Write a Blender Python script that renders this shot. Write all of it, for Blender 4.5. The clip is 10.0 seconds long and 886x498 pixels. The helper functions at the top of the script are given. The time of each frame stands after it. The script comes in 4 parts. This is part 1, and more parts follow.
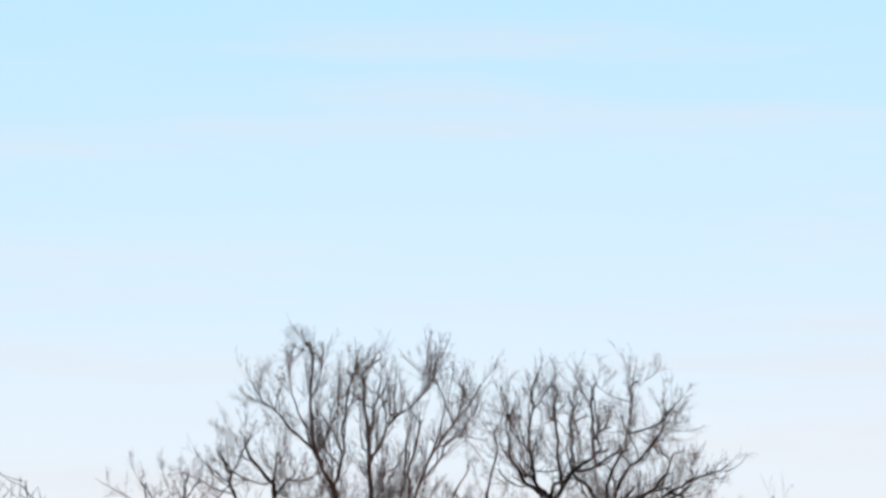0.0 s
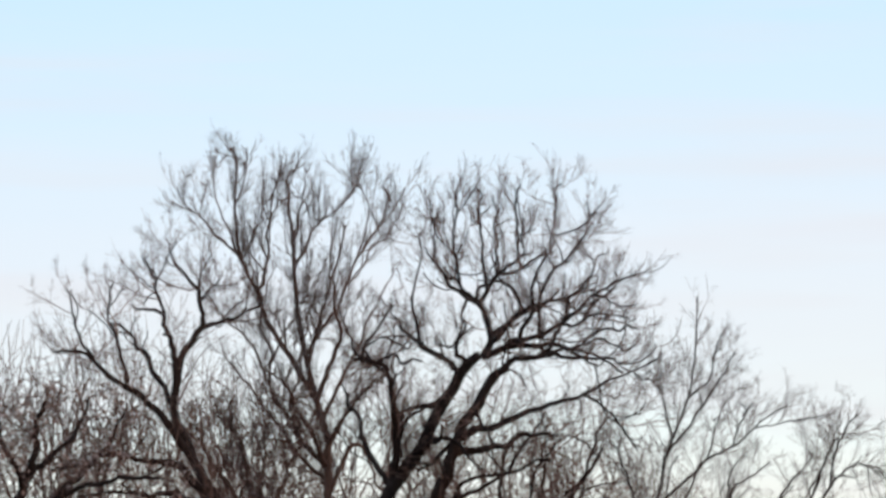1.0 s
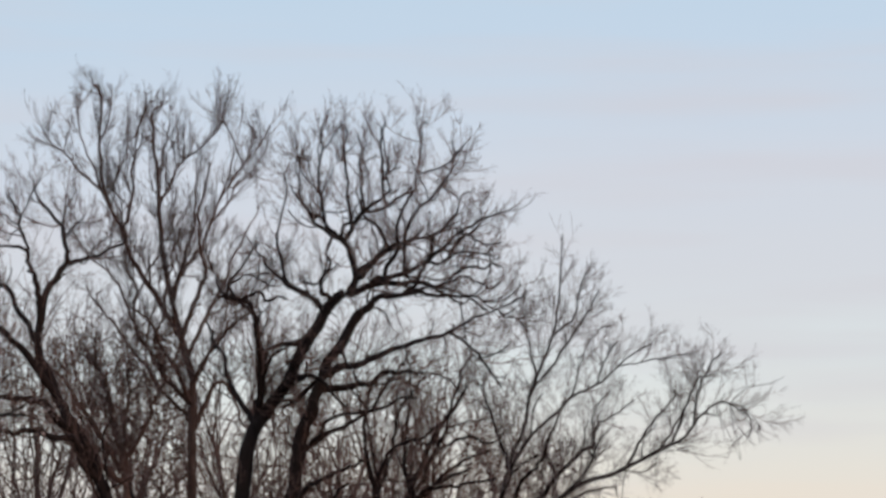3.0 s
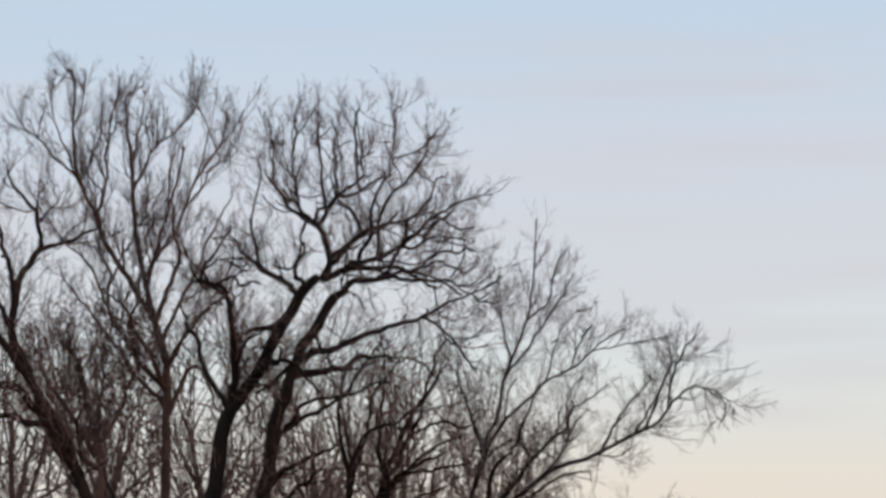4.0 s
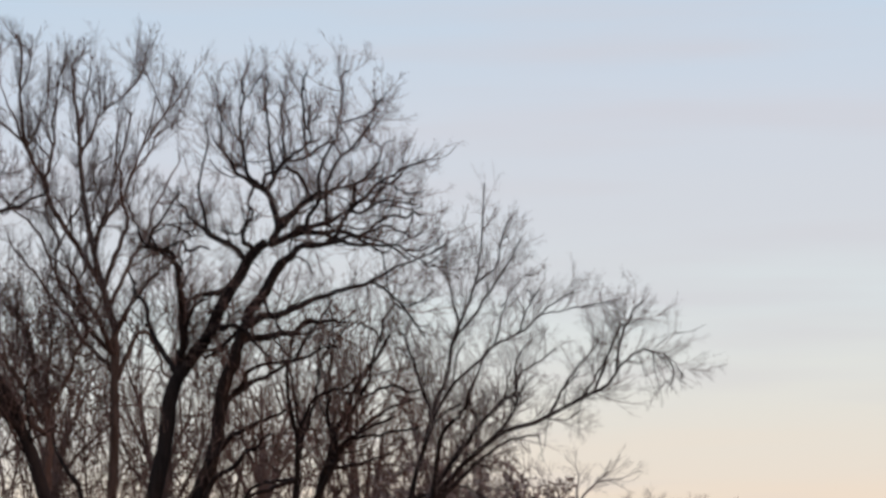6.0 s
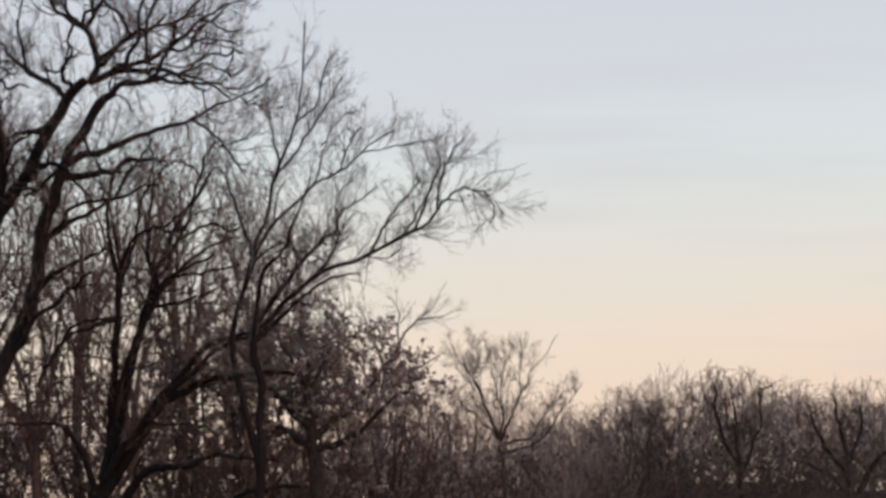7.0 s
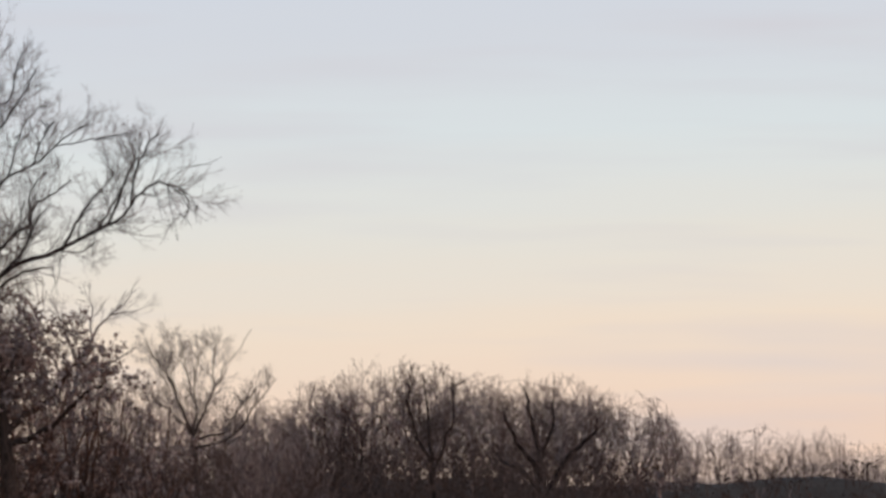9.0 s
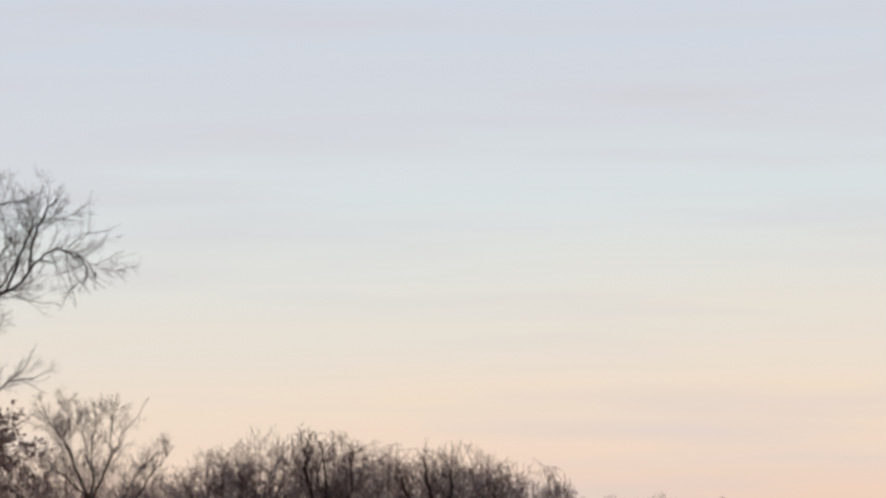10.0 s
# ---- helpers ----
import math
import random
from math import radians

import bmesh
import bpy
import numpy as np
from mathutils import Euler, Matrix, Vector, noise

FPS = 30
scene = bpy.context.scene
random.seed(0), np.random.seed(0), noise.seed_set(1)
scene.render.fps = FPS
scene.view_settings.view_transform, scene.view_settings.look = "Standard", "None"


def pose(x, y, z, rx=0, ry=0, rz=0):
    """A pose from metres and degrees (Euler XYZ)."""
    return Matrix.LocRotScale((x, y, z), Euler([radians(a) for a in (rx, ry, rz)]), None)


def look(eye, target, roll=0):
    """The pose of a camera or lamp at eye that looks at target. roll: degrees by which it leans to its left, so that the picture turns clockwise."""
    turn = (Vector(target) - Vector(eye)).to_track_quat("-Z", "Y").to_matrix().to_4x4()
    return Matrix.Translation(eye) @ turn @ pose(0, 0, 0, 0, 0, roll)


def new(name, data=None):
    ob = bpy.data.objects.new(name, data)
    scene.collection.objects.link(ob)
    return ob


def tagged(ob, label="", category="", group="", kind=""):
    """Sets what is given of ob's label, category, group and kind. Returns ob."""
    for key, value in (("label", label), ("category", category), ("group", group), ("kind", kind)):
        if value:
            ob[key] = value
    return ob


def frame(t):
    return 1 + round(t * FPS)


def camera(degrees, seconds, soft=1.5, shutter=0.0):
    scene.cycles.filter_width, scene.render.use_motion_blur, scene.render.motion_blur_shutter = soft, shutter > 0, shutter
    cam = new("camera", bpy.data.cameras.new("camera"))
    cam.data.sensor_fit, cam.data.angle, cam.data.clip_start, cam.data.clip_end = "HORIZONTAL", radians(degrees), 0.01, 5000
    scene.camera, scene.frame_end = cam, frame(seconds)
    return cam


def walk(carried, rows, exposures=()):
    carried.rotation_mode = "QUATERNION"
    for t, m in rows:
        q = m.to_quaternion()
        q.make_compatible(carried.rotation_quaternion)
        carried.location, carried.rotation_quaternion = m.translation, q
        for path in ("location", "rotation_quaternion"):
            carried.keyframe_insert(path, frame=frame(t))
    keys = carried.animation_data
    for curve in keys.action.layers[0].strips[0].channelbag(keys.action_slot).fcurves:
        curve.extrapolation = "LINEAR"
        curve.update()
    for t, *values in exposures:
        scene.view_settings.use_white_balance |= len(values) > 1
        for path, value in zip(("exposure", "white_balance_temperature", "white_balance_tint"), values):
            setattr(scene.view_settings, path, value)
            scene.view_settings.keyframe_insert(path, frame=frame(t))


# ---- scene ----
# A hand-held phone at full zoom, standing still and turning: seconds, turn to the right, tilt up, lean.
EYE = 1.6
cam = camera(12.5, 10.0, soft=3.2)
ROWS = [
    (0.0, -3.591, 10.619, -0.982),
    (0.5, -3.360, 8.924, -0.560),
    (1.0, -2.467, 7.854, -0.291),
    (1.5, -1.666, 7.506, -0.297),
    (2.0, -1.110, 7.339, -0.282),
    (2.5, -0.792, 7.156, -0.264),
    (4.0, -0.166, 6.763, -0.105),
    (4.5, -0.081, 6.749, -0.109),
    (5.0, -0.000, 6.700, -0.125),
    (5.2, 0.019, 6.651, -0.091),
    (6.3, 1.190, 5.659, 0.335),
    (6.5, 1.824, 4.957, 0.359),
    (7.0, 3.111, 3.954, 0.418),
    (7.5, 4.136, 3.458, 0.396),
    (8.0, 5.123, 3.194, 0.370),
    (8.5, 6.331, 3.282, 0.402),
    (9.0, 7.449, 3.860, 0.351),
    (9.5, 8.673, 4.415, 0.248),
    (10.0, 8.893, 4.816, 0.266),
]
EXPOSURES = [(0.0, 0.4, 6500, 6), (1.2, 0.4, 6500, 6), (1.5, 0.12, 6500, 10), (2.2, 0.02, 6500, 10), (4.0, 0.0, 6500, 10), (10.0, 0.0, 6500, 10)]
walk(cam, [(t, pose(0, 0, EYE, 90 + tilt, 0, -turn) @ pose(0, 0, 0, 0, 0, -lean)) for t, turn, tilt, lean in ROWS], EXPOSURES)

# ---- sky and light: a veiled evening sky, the sun almost down, behind and to the right ----
SUN_HEIGHT, SUN_TURN = 3.0, 122.0


def srgb(r, g, b):
    return tuple((c / 255 / 12.92) if c <= 10 else ((c / 255 + 0.055) / 1.055) ** 2.4 for c in (r, g, b)) + (1.0,)


def node(tree, kind, **inputs):
    n = tree.nodes.new(kind)
    for key, value in inputs.items():
        n.inputs[key.replace("_", " ")].default_value = value
    return n


def ramp(tree, stops, source):
    n = tree.nodes.new("ShaderNodeValToRGB")
    tree.links.new(source, n.inputs["Fac"])
    e = n.color_ramp.elements
    while len(e) < len(stops):
        e.new(0.5)
    for el, (at, colour) in zip(e, stops):
        el.position, el.color = at, colour
    return n.outputs["Color"]


def maths(tree, op, a, b=None, clamp=False):
    n = tree.nodes.new("ShaderNodeMath")
    n.operation, n.use_clamp = op, clamp
    for i, v in enumerate((a, b)):
        if v is None:
            continue
        if isinstance(v, (int, float)):
            n.inputs[i].default_value = v
        else:
            tree.links.new(v, n.inputs[i])
    return n.outputs[0]


def mixed(tree, fac, a, b, blend="MIX"):
    n = tree.nodes.new("ShaderNodeMix")
    n.data_type, n.blend_type = "RGBA", blend
    for i, v in ((0, fac), (6, a), (7, b)):
        if isinstance(v, (int, float, tuple)):
            n.inputs[i].default_value = v
        else:
            tree.links.new(v, n.inputs[i])
    return n.outputs[2]


world = bpy.data.worlds.new("evening_sky")
scene.world = world
world.use_nodes = True
wt = world.node_tree
wt.nodes.clear()
sky = wt.nodes.new("ShaderNodeTexSky")
sky.sky_type, sky.sun_disc = "NISHITA", False
sky.sun_elevation, sky.sun_rotation = radians(SUN_HEIGHT), radians(SUN_TURN)
sky.air_density, sky.dust_density = 1.0, 2.0
coord = wt.nodes.new("ShaderNodeTexCoord")
split = wt.nodes.new("ShaderNodeSeparateXYZ")
wt.links.new(coord.outputs["Generated"], split.inputs[0])
# thin cloud in long level sheets bends the heights at which the colours change
stretch = node(wt, "ShaderNodeMapping", Scale=(5.0, 5.0, 60.0))
wt.links.new(coord.outputs["Generated"], stretch.inputs["Vector"])
sheets = node(wt, "ShaderNodeTexNoise", Scale=1.0, Detail=4.0, Roughness=0.55)
wt.links.new(stretch.outputs[0], sheets.inputs["Vector"])
wave = maths(wt, "MULTIPLY", maths(wt, "SUBTRACT", sheets.outputs["Fac"], 0.5), 0.022)
level = maths(wt, "ADD", split.outputs["Z"], wave)
level = maths(wt, "SUBTRACT", level, maths(wt, "MULTIPLY", maths(wt, "SUBTRACT", split.outputs["X"], 0.07), 0.03))
height = maths(wt, "MULTIPLY", level, 2.0, clamp=True)
veil = ramp(wt, [
    (0.0, srgb(238, 206, 186)), (0.049, srgb(244, 217, 196)), (0.09, srgb(242, 224, 205)), (0.135, srgb(231, 227, 218)),
    (0.188, srgb(220, 227, 229)), (0.237, srgb(214, 218, 225)), (0.28, srgb(210, 217, 228)), (0.355, srgb(197, 215, 233)),
    (0.49, srgb(176, 209, 232)), (1.0, srgb(158, 186, 214)),
], height)
puffs = node(wt, "ShaderNodeMapping", Scale=(7.0, 7.0, 75.0))
wt.links.new(coord.outputs["Generated"], puffs.inputs["Vector"])
mottle = node(wt, "ShaderNodeTexNoise", Scale=1.0, Detail=3.0, Roughness=0.5)
wt.links.new(puffs.outputs[0], mottle.inputs["Vector"])
grey = maths(wt, "MULTIPLY", maths(wt, "SUBTRACT", mottle.outputs["Fac"], 0.49, clamp=True), 1.8)
veil = mixed(wt, grey, veil, srgb(211, 206, 212))
clear = mixed(wt, 1.0, sky.outputs[0], (0.1, 0.1, 0.1, 1.0), "MULTIPLY")
air = mixed(wt, 0.03, veil, clear)
back = node(wt, "ShaderNodeBackground", Strength=1.0)
wt.links.new(air, back.inputs["Color"])
wo = wt.nodes.new("ShaderNodeOutputWorld")
wt.links.new(back.outputs[0], wo.inputs["Surface"])

sun = new("sun", bpy.data.lights.new("sun", "SUN"))
sun.data.energy, sun.data.angle, sun.data.color = 0.75, radians(10), (1.0, 0.62, 0.42)
a, h = radians(SUN_TURN), radians(SUN_HEIGHT)
sun.matrix_world = look((0, 0, 50), (-math.sin(a) * 100, -math.cos(a) * 100, 50 - 100 * math.tan(h)))

# ---- materials ----


def surface(name, dark, light, scale=3.0, stretch=(1, 1, 1), rough=0.9, bump=0.3, fine=40.0, island=0.0):
    """Rough natural stuff: broad stains and a fine grain between two colours, with a relief from the grain."""
    m = bpy.data.materials.new(name)
    m.use_nodes = True
    t = m.node_tree
    bsdf = t.nodes["Principled BSDF"]
    co = t.nodes.new("ShaderNodeTexCoord")
    mp = node(t, "ShaderNodeMapping", Scale=stretch)
    t.links.new(co.outputs["Object"], mp.inputs["Vector"])
    broad = node(t, "ShaderNodeTexNoise", Scale=scale, Detail=4.0, Roughness=0.6)
    grain = node(t, "ShaderNodeTexNoise", Scale=fine, Detail=3.0, Roughness=0.7)
    for n in (broad, grain):
        t.links.new(mp.outputs[0], n.inputs["Vector"])
    mixing = maths(t, "ADD", maths(t, "MULTIPLY", broad.outputs["Fac"], 0.6), maths(t, "MULTIPLY", grain.outputs["Fac"], 0.4))
    if island:
        geo = t.nodes.new("ShaderNodeNewGeometry")
        mixing = maths(t, "ADD", mixing, maths(t, "MULTIPLY", maths(t, "SUBTRACT", geo.outputs["Random Per Island"], 0.5), island))
    colour = ramp(t, [(0.3, (*dark, 1)), (0.7, (*light, 1))], mixing)
    t.links.new(colour, bsdf.inputs["Base Color"])
    bsdf.inputs["Roughness"].default_value = rough
    bsdf.inputs["Specular IOR Level"].default_value = 0.08
    if bump:
        bp = node(t, "ShaderNodeBump", Strength=bump, Distance=0.02)
        t.links.new(grain.outputs["Fac"], bp.inputs["Height"])
        t.links.new(bp.outputs[0], bsdf.inputs["Normal"])
    return m


bark_dark = surface("furrowed_dark_bark", (0.015, 0.0095, 0.0083), (0.05, 0.032, 0.027), 2.0, (3, 3, 0.6), bump=0.8, fine=14)
bark_red = surface("red_brown_bark", (0.07, 0.036, 0.026), (0.2, 0.115, 0.088), 2.0, (3, 3, 0.6), bump=0.7, fine=14)
bark_grey = surface("grey_brown_bark", (0.036, 0.024, 0.019), (0.115, 0.077, 0.063), 2.0, (3, 3, 0.6), bump=0.7, fine=14)
twig_dark = surface("dark_twigs", (0.08, 0.05, 0.041), (0.21, 0.14, 0.116), 1.5, bump=0.0, fine=20, island=0.5)
twig_pale = surface("pale_twigs", (0.13, 0.098, 0.09), (0.3, 0.225, 0.205), 1.5, bump=0.0, fine=20, island=0.5)
twig_red = surface("red_brown_twigs", (0.1, 0.058, 0.046), (0.24, 0.145, 0.12), 1.5, bump=0.0, fine=20, island=0.5)
leaf_brown = surface("withered_leaves", (0.26, 0.182, 0.158), (0.42, 0.295, 0.256), 1.0, bump=0.0, fine=12, island=0.12)
brush = surface("dead_brush", (0.07, 0.044, 0.036), (0.13, 0.084, 0.069), 1.0, bump=0.0, fine=9, island=0.3)
pale_bark = surface("pale_grey_bark", (0.19, 0.145, 0.128), (0.36, 0.28, 0.25), 2.0, (3, 3, 0.8), bump=0.4, fine=14)
# distance haze is put into this paler, pinker wood colour
hazed_wood = surface("haze_paled_bare_wood", (0.17, 0.115, 0.1), (0.39, 0.275, 0.24), 0.6, bump=0.0, fine=6, island=0.5)
soil = surface("leaf_litter_ground", (0.036, 0.02, 0.013), (0.09, 0.052, 0.036), 0.25, bump=0.5, fine=3.0)

# ---- the ground: one sheet to the horizon, with a low bank under the trees ----


def ground_height(x, y):
    """A wooded bank rises behind the open ground on the right, lower at its far end."""
    turn = np.degrees(np.arctan2(x, np.maximum(y, 1.0)))
    bank = np.interp(turn, [0.0, 2.6, 4.5, 9.2, 10.2, 16.0], [0.0, 5.4, 5.4, 5.0, 4.9, 5.1]) * np.exp(-((y - 345) / 42.0) ** 2)
    bank *= 1 + 0.05 * np.sin(x * 0.43) + 0.05 * np.sin(x * 0.171 + 1.3)
    return bank + 0.25 * np.sin(x / 17.0) * np.sin(y / 23.0) * np.clip(y / 60.0, 0, 1) * np.exp(-(y / 500) ** 2)


def mesh_object(name, verts, faces, material, parent=None, label="", smooth=True):
    """One mesh object from an array of corners and one of quads or triangles."""
    me = bpy.data.meshes.new(name)
    verts, faces = np.asarray(verts, np.float32), np.asarray(faces, np.int32)
    k = faces.shape[1]
    me.vertices.add(len(verts))
    me.vertices.foreach_set("co", verts.ravel())
    me.loops.add(faces.size)
    me.loops.foreach_set("vertex_index", faces.ravel())
    me.polygons.add(len(faces))
    me.polygons.foreach_set("loop_start", np.arange(len(faces), dtype=np.int32) * k)
    me.polygons.foreach_set("use_smooth", np.full(len(faces), smooth))
    me.update(calc_edges=True)
    me.materials.append(material)
    ob = new(name, me)
    ob.parent = parent
    if label:
        tagged(ob, label)
    return ob


axis = np.concatenate([-np.geomspace(4000, 100, 22), np.linspace(-90, 90, 61), np.geomspace(100, 4000, 22)])
ahead = np.concatenate([-np.geomspace(4000, 60, 18), np.linspace(-50, 400, 121), np.geomspace(420, 4500, 22)])
gx, gy = np.meshgrid(axis, ahead)
gz = ground_height(gx, gy)
w = len(axis)
cell = (np.arange(len(ahead) - 1)[:, None] * w + np.arange(w - 1)[None]).ravel()
ground = mesh_object("ground", np.stack([gx, gy, gz], -1).reshape(-1, 3), np.stack([cell, cell + 1, cell + w + 1, cell + w], 1), soil)
tagged(ground, "dry winter grassland with a low bank", "ground", kind="structure")

# ---- trees: limbs bent through a few points, and boughs and twigs grown from them ----


def bent(points, n, part=1.0):
    """A smooth line of n points through the given ones."""
    p = np.asarray(points, float)
    p = np.vstack([2 * p[0] - p[1], p, 2 * p[-1] - p[-2]])
    s = np.linspace(0, (len(p) - 3) * part - 1e-6, n)
    i = s.astype(int)
    f = (s - i)[:, None]
    a, b, c, d = p[i], p[i + 1], p[i + 2], p[i + 3]
    return 0.5 * (2 * b + (c - a) * f + (2 * a - 5 * b + 4 * c - d) * f ** 2 + (3 * b - a - 3 * c + d) * f ** 3)


def unit(v):
    return v / np.maximum(np.linalg.norm(v, axis=-1, keepdims=True), 1e-9)


def tubes(lines, radii, sides):
    """Corners and quads of tapered tubes along lines (m, n, 3) of radii (m, n)."""
    m, n, _ = lines.shape
    along = unit(np.gradient(lines, axis=1))
    ref = np.where(np.abs(along[:, :1, 2:3]) > 0.9, np.array([1.0, 0, 0]), np.array([0, 0, 1.0]))
    u = unit(np.cross(along, np.broadcast_to(ref, along.shape)))
    v = np.cross(along, u)
    ang = np.arange(sides) * 2 * np.pi / sides
    ring = u[:, :, None] * np.cos(ang)[:, None] + v[:, :, None] * np.sin(ang)[:, None]
    verts = lines[:, :, None] + ring * radii[:, :, None, None]
    base = (np.arange(m)[:, None, None] * n + np.arange(n - 1)[None, :, None]) * sides
    k = np.arange(sides)[None, None]
    nk = (k + 1) % sides
    faces = np.stack([base + k, base + nk, base + sides + nk, base + sides + k], -1)
    return verts.reshape(-1, 3), faces.reshape(-1, 4)


def joined(pieces):
    verts, faces, at = [], [], 0
    for v, f in pieces:
        verts.append(v)
        faces.append(f + at)
        at += len(v)
    return np.concatenate(verts), np.concatenate(faces)


def sprout(rng, lines, radii, per_metre, length, angle, rise, wander, points, thin, start=0.2, shrink=0.5, least=0.006, reach=0.6):
    """Side shoots of lines: per_metre of them, of that length (low, high), at that angle (degrees), turning upward by rise."""
    seg = np.linalg.norm(np.diff(lines, axis=1), axis=2)
    total = seg.sum(1)
    count = rng.poisson(np.maximum(total * per_metre * (1 - start), 0))
    who = np.repeat(np.arange(len(lines)), count)
    k = len(who)
    n = lines.shape[1]
    s = start + (1 - start) * rng.random(k)
    # one shoot goes on from each tip
    who = np.concatenate([who, np.arange(len(lines))])
    tip = np.concatenate([np.zeros(k, bool), np.ones(len(lines), bool)])
    s = np.concatenate([s, np.full(len(lines), 0.985)])
    k = len(who)
    at = s * (n - 1)
    i = np.minimum(at.astype(int), n - 2)
    f = (at - i)[:, None]
    a, b = lines[who, i], lines[who, i + 1]
    root = a + (b - a) * f
    rr = radii[who, i] * (1 - f[:, 0]) + radii[who, i + 1] * f[:, 0]
    t = unit(b - a)
    side = unit(np.cross(t, rng.normal(size=(k, 3))))
    turn = np.radians(rng.normal(angle, angle * 0.25, k))[:, None]
    turn[tip] *= 0.3
    d = unit(t * np.cos(turn) + side * np.sin(turn) + np.array([0, 0, 1.0]) * rise * 0.5)
    lo, hi = length
    ln = (lo + (hi - lo) * rng.random(k) ** 1.4) * (1 - shrink * s)
    ln = np.minimum(ln, np.maximum(total[who] * reach, 0.12))
    ln[tip] *= 0.5
    r0 = np.maximum(np.minimum(rr * 0.55, ln * thin * (0.7 + 0.7 * rng.random(k))), least)
    out = np.empty((k, points, 3))
    out[:, 0] = root
    step = (ln / (points - 1))[:, None]
    for j in range(1, points):
        out[:, j] = out[:, j - 1] + d * step
        d = unit(d + rng.normal(size=(k, 3)) * wander + np.array([0, 0, 1.0]) * rise)
    taper = np.linspace(1, 0.45, points)[None]
    return out, np.maximum(r0[:, None] * taper, least * 0.8)


def leaf_sheets(rng, lines, per_line, size):
    """Small folded withered leaves hanging from twigs."""
    m, n, _ = lines.shape
    who = np.repeat(np.arange(m), rng.poisson(per_line, m))
    k = len(who)
    i = rng.integers(1, n, k)
    root = lines[who, i] + rng.normal(size=(k, 3)) * 0.03
    d = unit(rng.normal(size=(k, 3)) + np.array([0, 0, -0.7]))
    s = unit(np.cross(d, rng.normal(size=(k, 3))))
    up = np.cross(d, s)
    z = (size * (0.6 + 0.8 * rng.random(k)))[:, None]
    mid, tip = root + d * z * 0.5, root + d * z
    verts = np.stack([root, mid + s * z * 0.33 - up * z * 0.15, tip, mid - s * z * 0.33 - up * z * 0.15], 1)
    o = (np.arange(k) * 4)[:, None]
    faces = np.concatenate([o + np.array(q) for q in ((0, 1, 2), (0, 2, 3))])
    return verts.reshape(-1, 3), faces


class TreeKit:
    """A tree at (x, y): limbs are added one by one, in metres from its foot, then grow() makes the thing."""

    def __init__(self, x, y):
        self.at, self.limbs = (x, y), []

    def limb(self, kind, r0, r1, *points):
        self.limbs.append((kind, r0, r1, points))

    def grow(self, name, label, bark, twig, seed, orders, leaf=0.0, leaf_size=0.1, category="tree", group="", sides=9, leaf_material=None, single=0.034, arms=0.0, arm_length=(1.5, 4.0), arm_rise=0.02, trim=0.92, gnarl=1.0):
        rng = np.random.default_rng(seed)
        x, y = self.at
        z = float(ground_height(np.float64(x), np.float64(y)))
        thing = tagged(new(name), label, category, group)
        thing.location = (x, y, z - 0.05)
        lines, radii, solid = [], [], []
        for kind, r0, r1, points in self.limbs:
            n = 24
            if gnarl > 1 and r0 > 0.03:
                r0, r1 = (r0 * 0.8, r1 * 0.85) if r0 > 0.25 else (r0 * 1.12, r1)
            line = bent(points, n, 1.0 if kind != "limb" or r0 < 0.016 else trim)
            ln = np.linalg.norm(np.diff(line, axis=0), axis=1).sum()
            knots = np.cumsum(rng.normal(size=(n, 3)), 0)
            line = line + (knots - np.linspace(0, 1, n)[:, None] * knots[-1]) * ln * 0.003
            # elbows where side limbs were lost, and a fine unevenness
            elbow = rng.normal(size=(9, 3)) * min(ln * 0.013, 0.085) * gnarl
            elbow[0] = elbow[-1] = 0
            line += np.stack([np.interp(np.linspace(0, 8, n), np.arange(9), elbow[:, q]) for q in range(3)], 1)
            line[1:-1] += rng.normal(size=(n - 2, 3)) * min(ln * 0.004, 0.02)
            if solid:
                # a limb springs from the nearest wood that is already there
                wood = np.concatenate([s[0] for s in solid])
                thick = np.concatenate([s[1] for s in solid])
                gap = np.linalg.norm(wood - line[0], axis=1)
                near = int(gap.argmin())
                if gap[near] < 2.5:
                    line = line + (wood[near] - line[0]) * (np.clip(1 - np.linspace(0, 1, n) / 0.45, 0, 1) ** 1.5)[:, None]
                    r0 = min(r0, thick[near] * 0.88)
            r = (r0 + (r1 - r0) * np.linspace(0, 1, n) ** 0.8) * (1 + 0.035 * rng.normal(size=n))
            if kind == "trunk":
                r[:5] *= np.linspace(1.5, 1.05, 5)
            mesh_object(kind, *tubes(line[None], r[None], sides), bark, thing)
            solid.append((line, r))
            if kind != "trunk" and r0 > 0.016:
                lines.append(line)
                radii.append(r)
        level, rads = np.stack(lines), np.stack(radii)
        if arms:
            more, thick = sprout(rng, level, rads, arms, arm_length, 46, arm_rise, 0.16, 24, 0.017, 0.1, 0.88, 0.026, 0.7)
            for line, r in zip(more, thick):
                mesh_object("branch", *tubes(line[None, ::3], r[None, ::3], 5), bark, thing)
            level, rads = np.concatenate([level, more]), np.concatenate([rads, thick])
        pieces = []
        for k, o in enumerate(orders):
            level, rads = sprout(rng, level, rads, **o)
            thick = rads[:, 0] > single
            if k == 0 and thick.any():
                for line, r in zip(level[thick], rads[thick]):
                    mesh_object("bough", *tubes(line[None], r[None], 5), bark, thing)
            if not (k == 0 and thick.all()):
                rest = ~thick if k == 0 else np.ones(len(level), bool)
                pieces.append(tubes(level[rest], rads[rest], 4 if k == 0 else 3))
        tagged(mesh_object("crown", *joined(pieces), twig, thing), kind="stuff")
        if leaf:
            tagged(mesh_object("foliage", *leaf_sheets(rng, level, leaf, leaf_size), leaf_material or leaf_brown, thing, smooth=False), kind="stuff")
        return thing


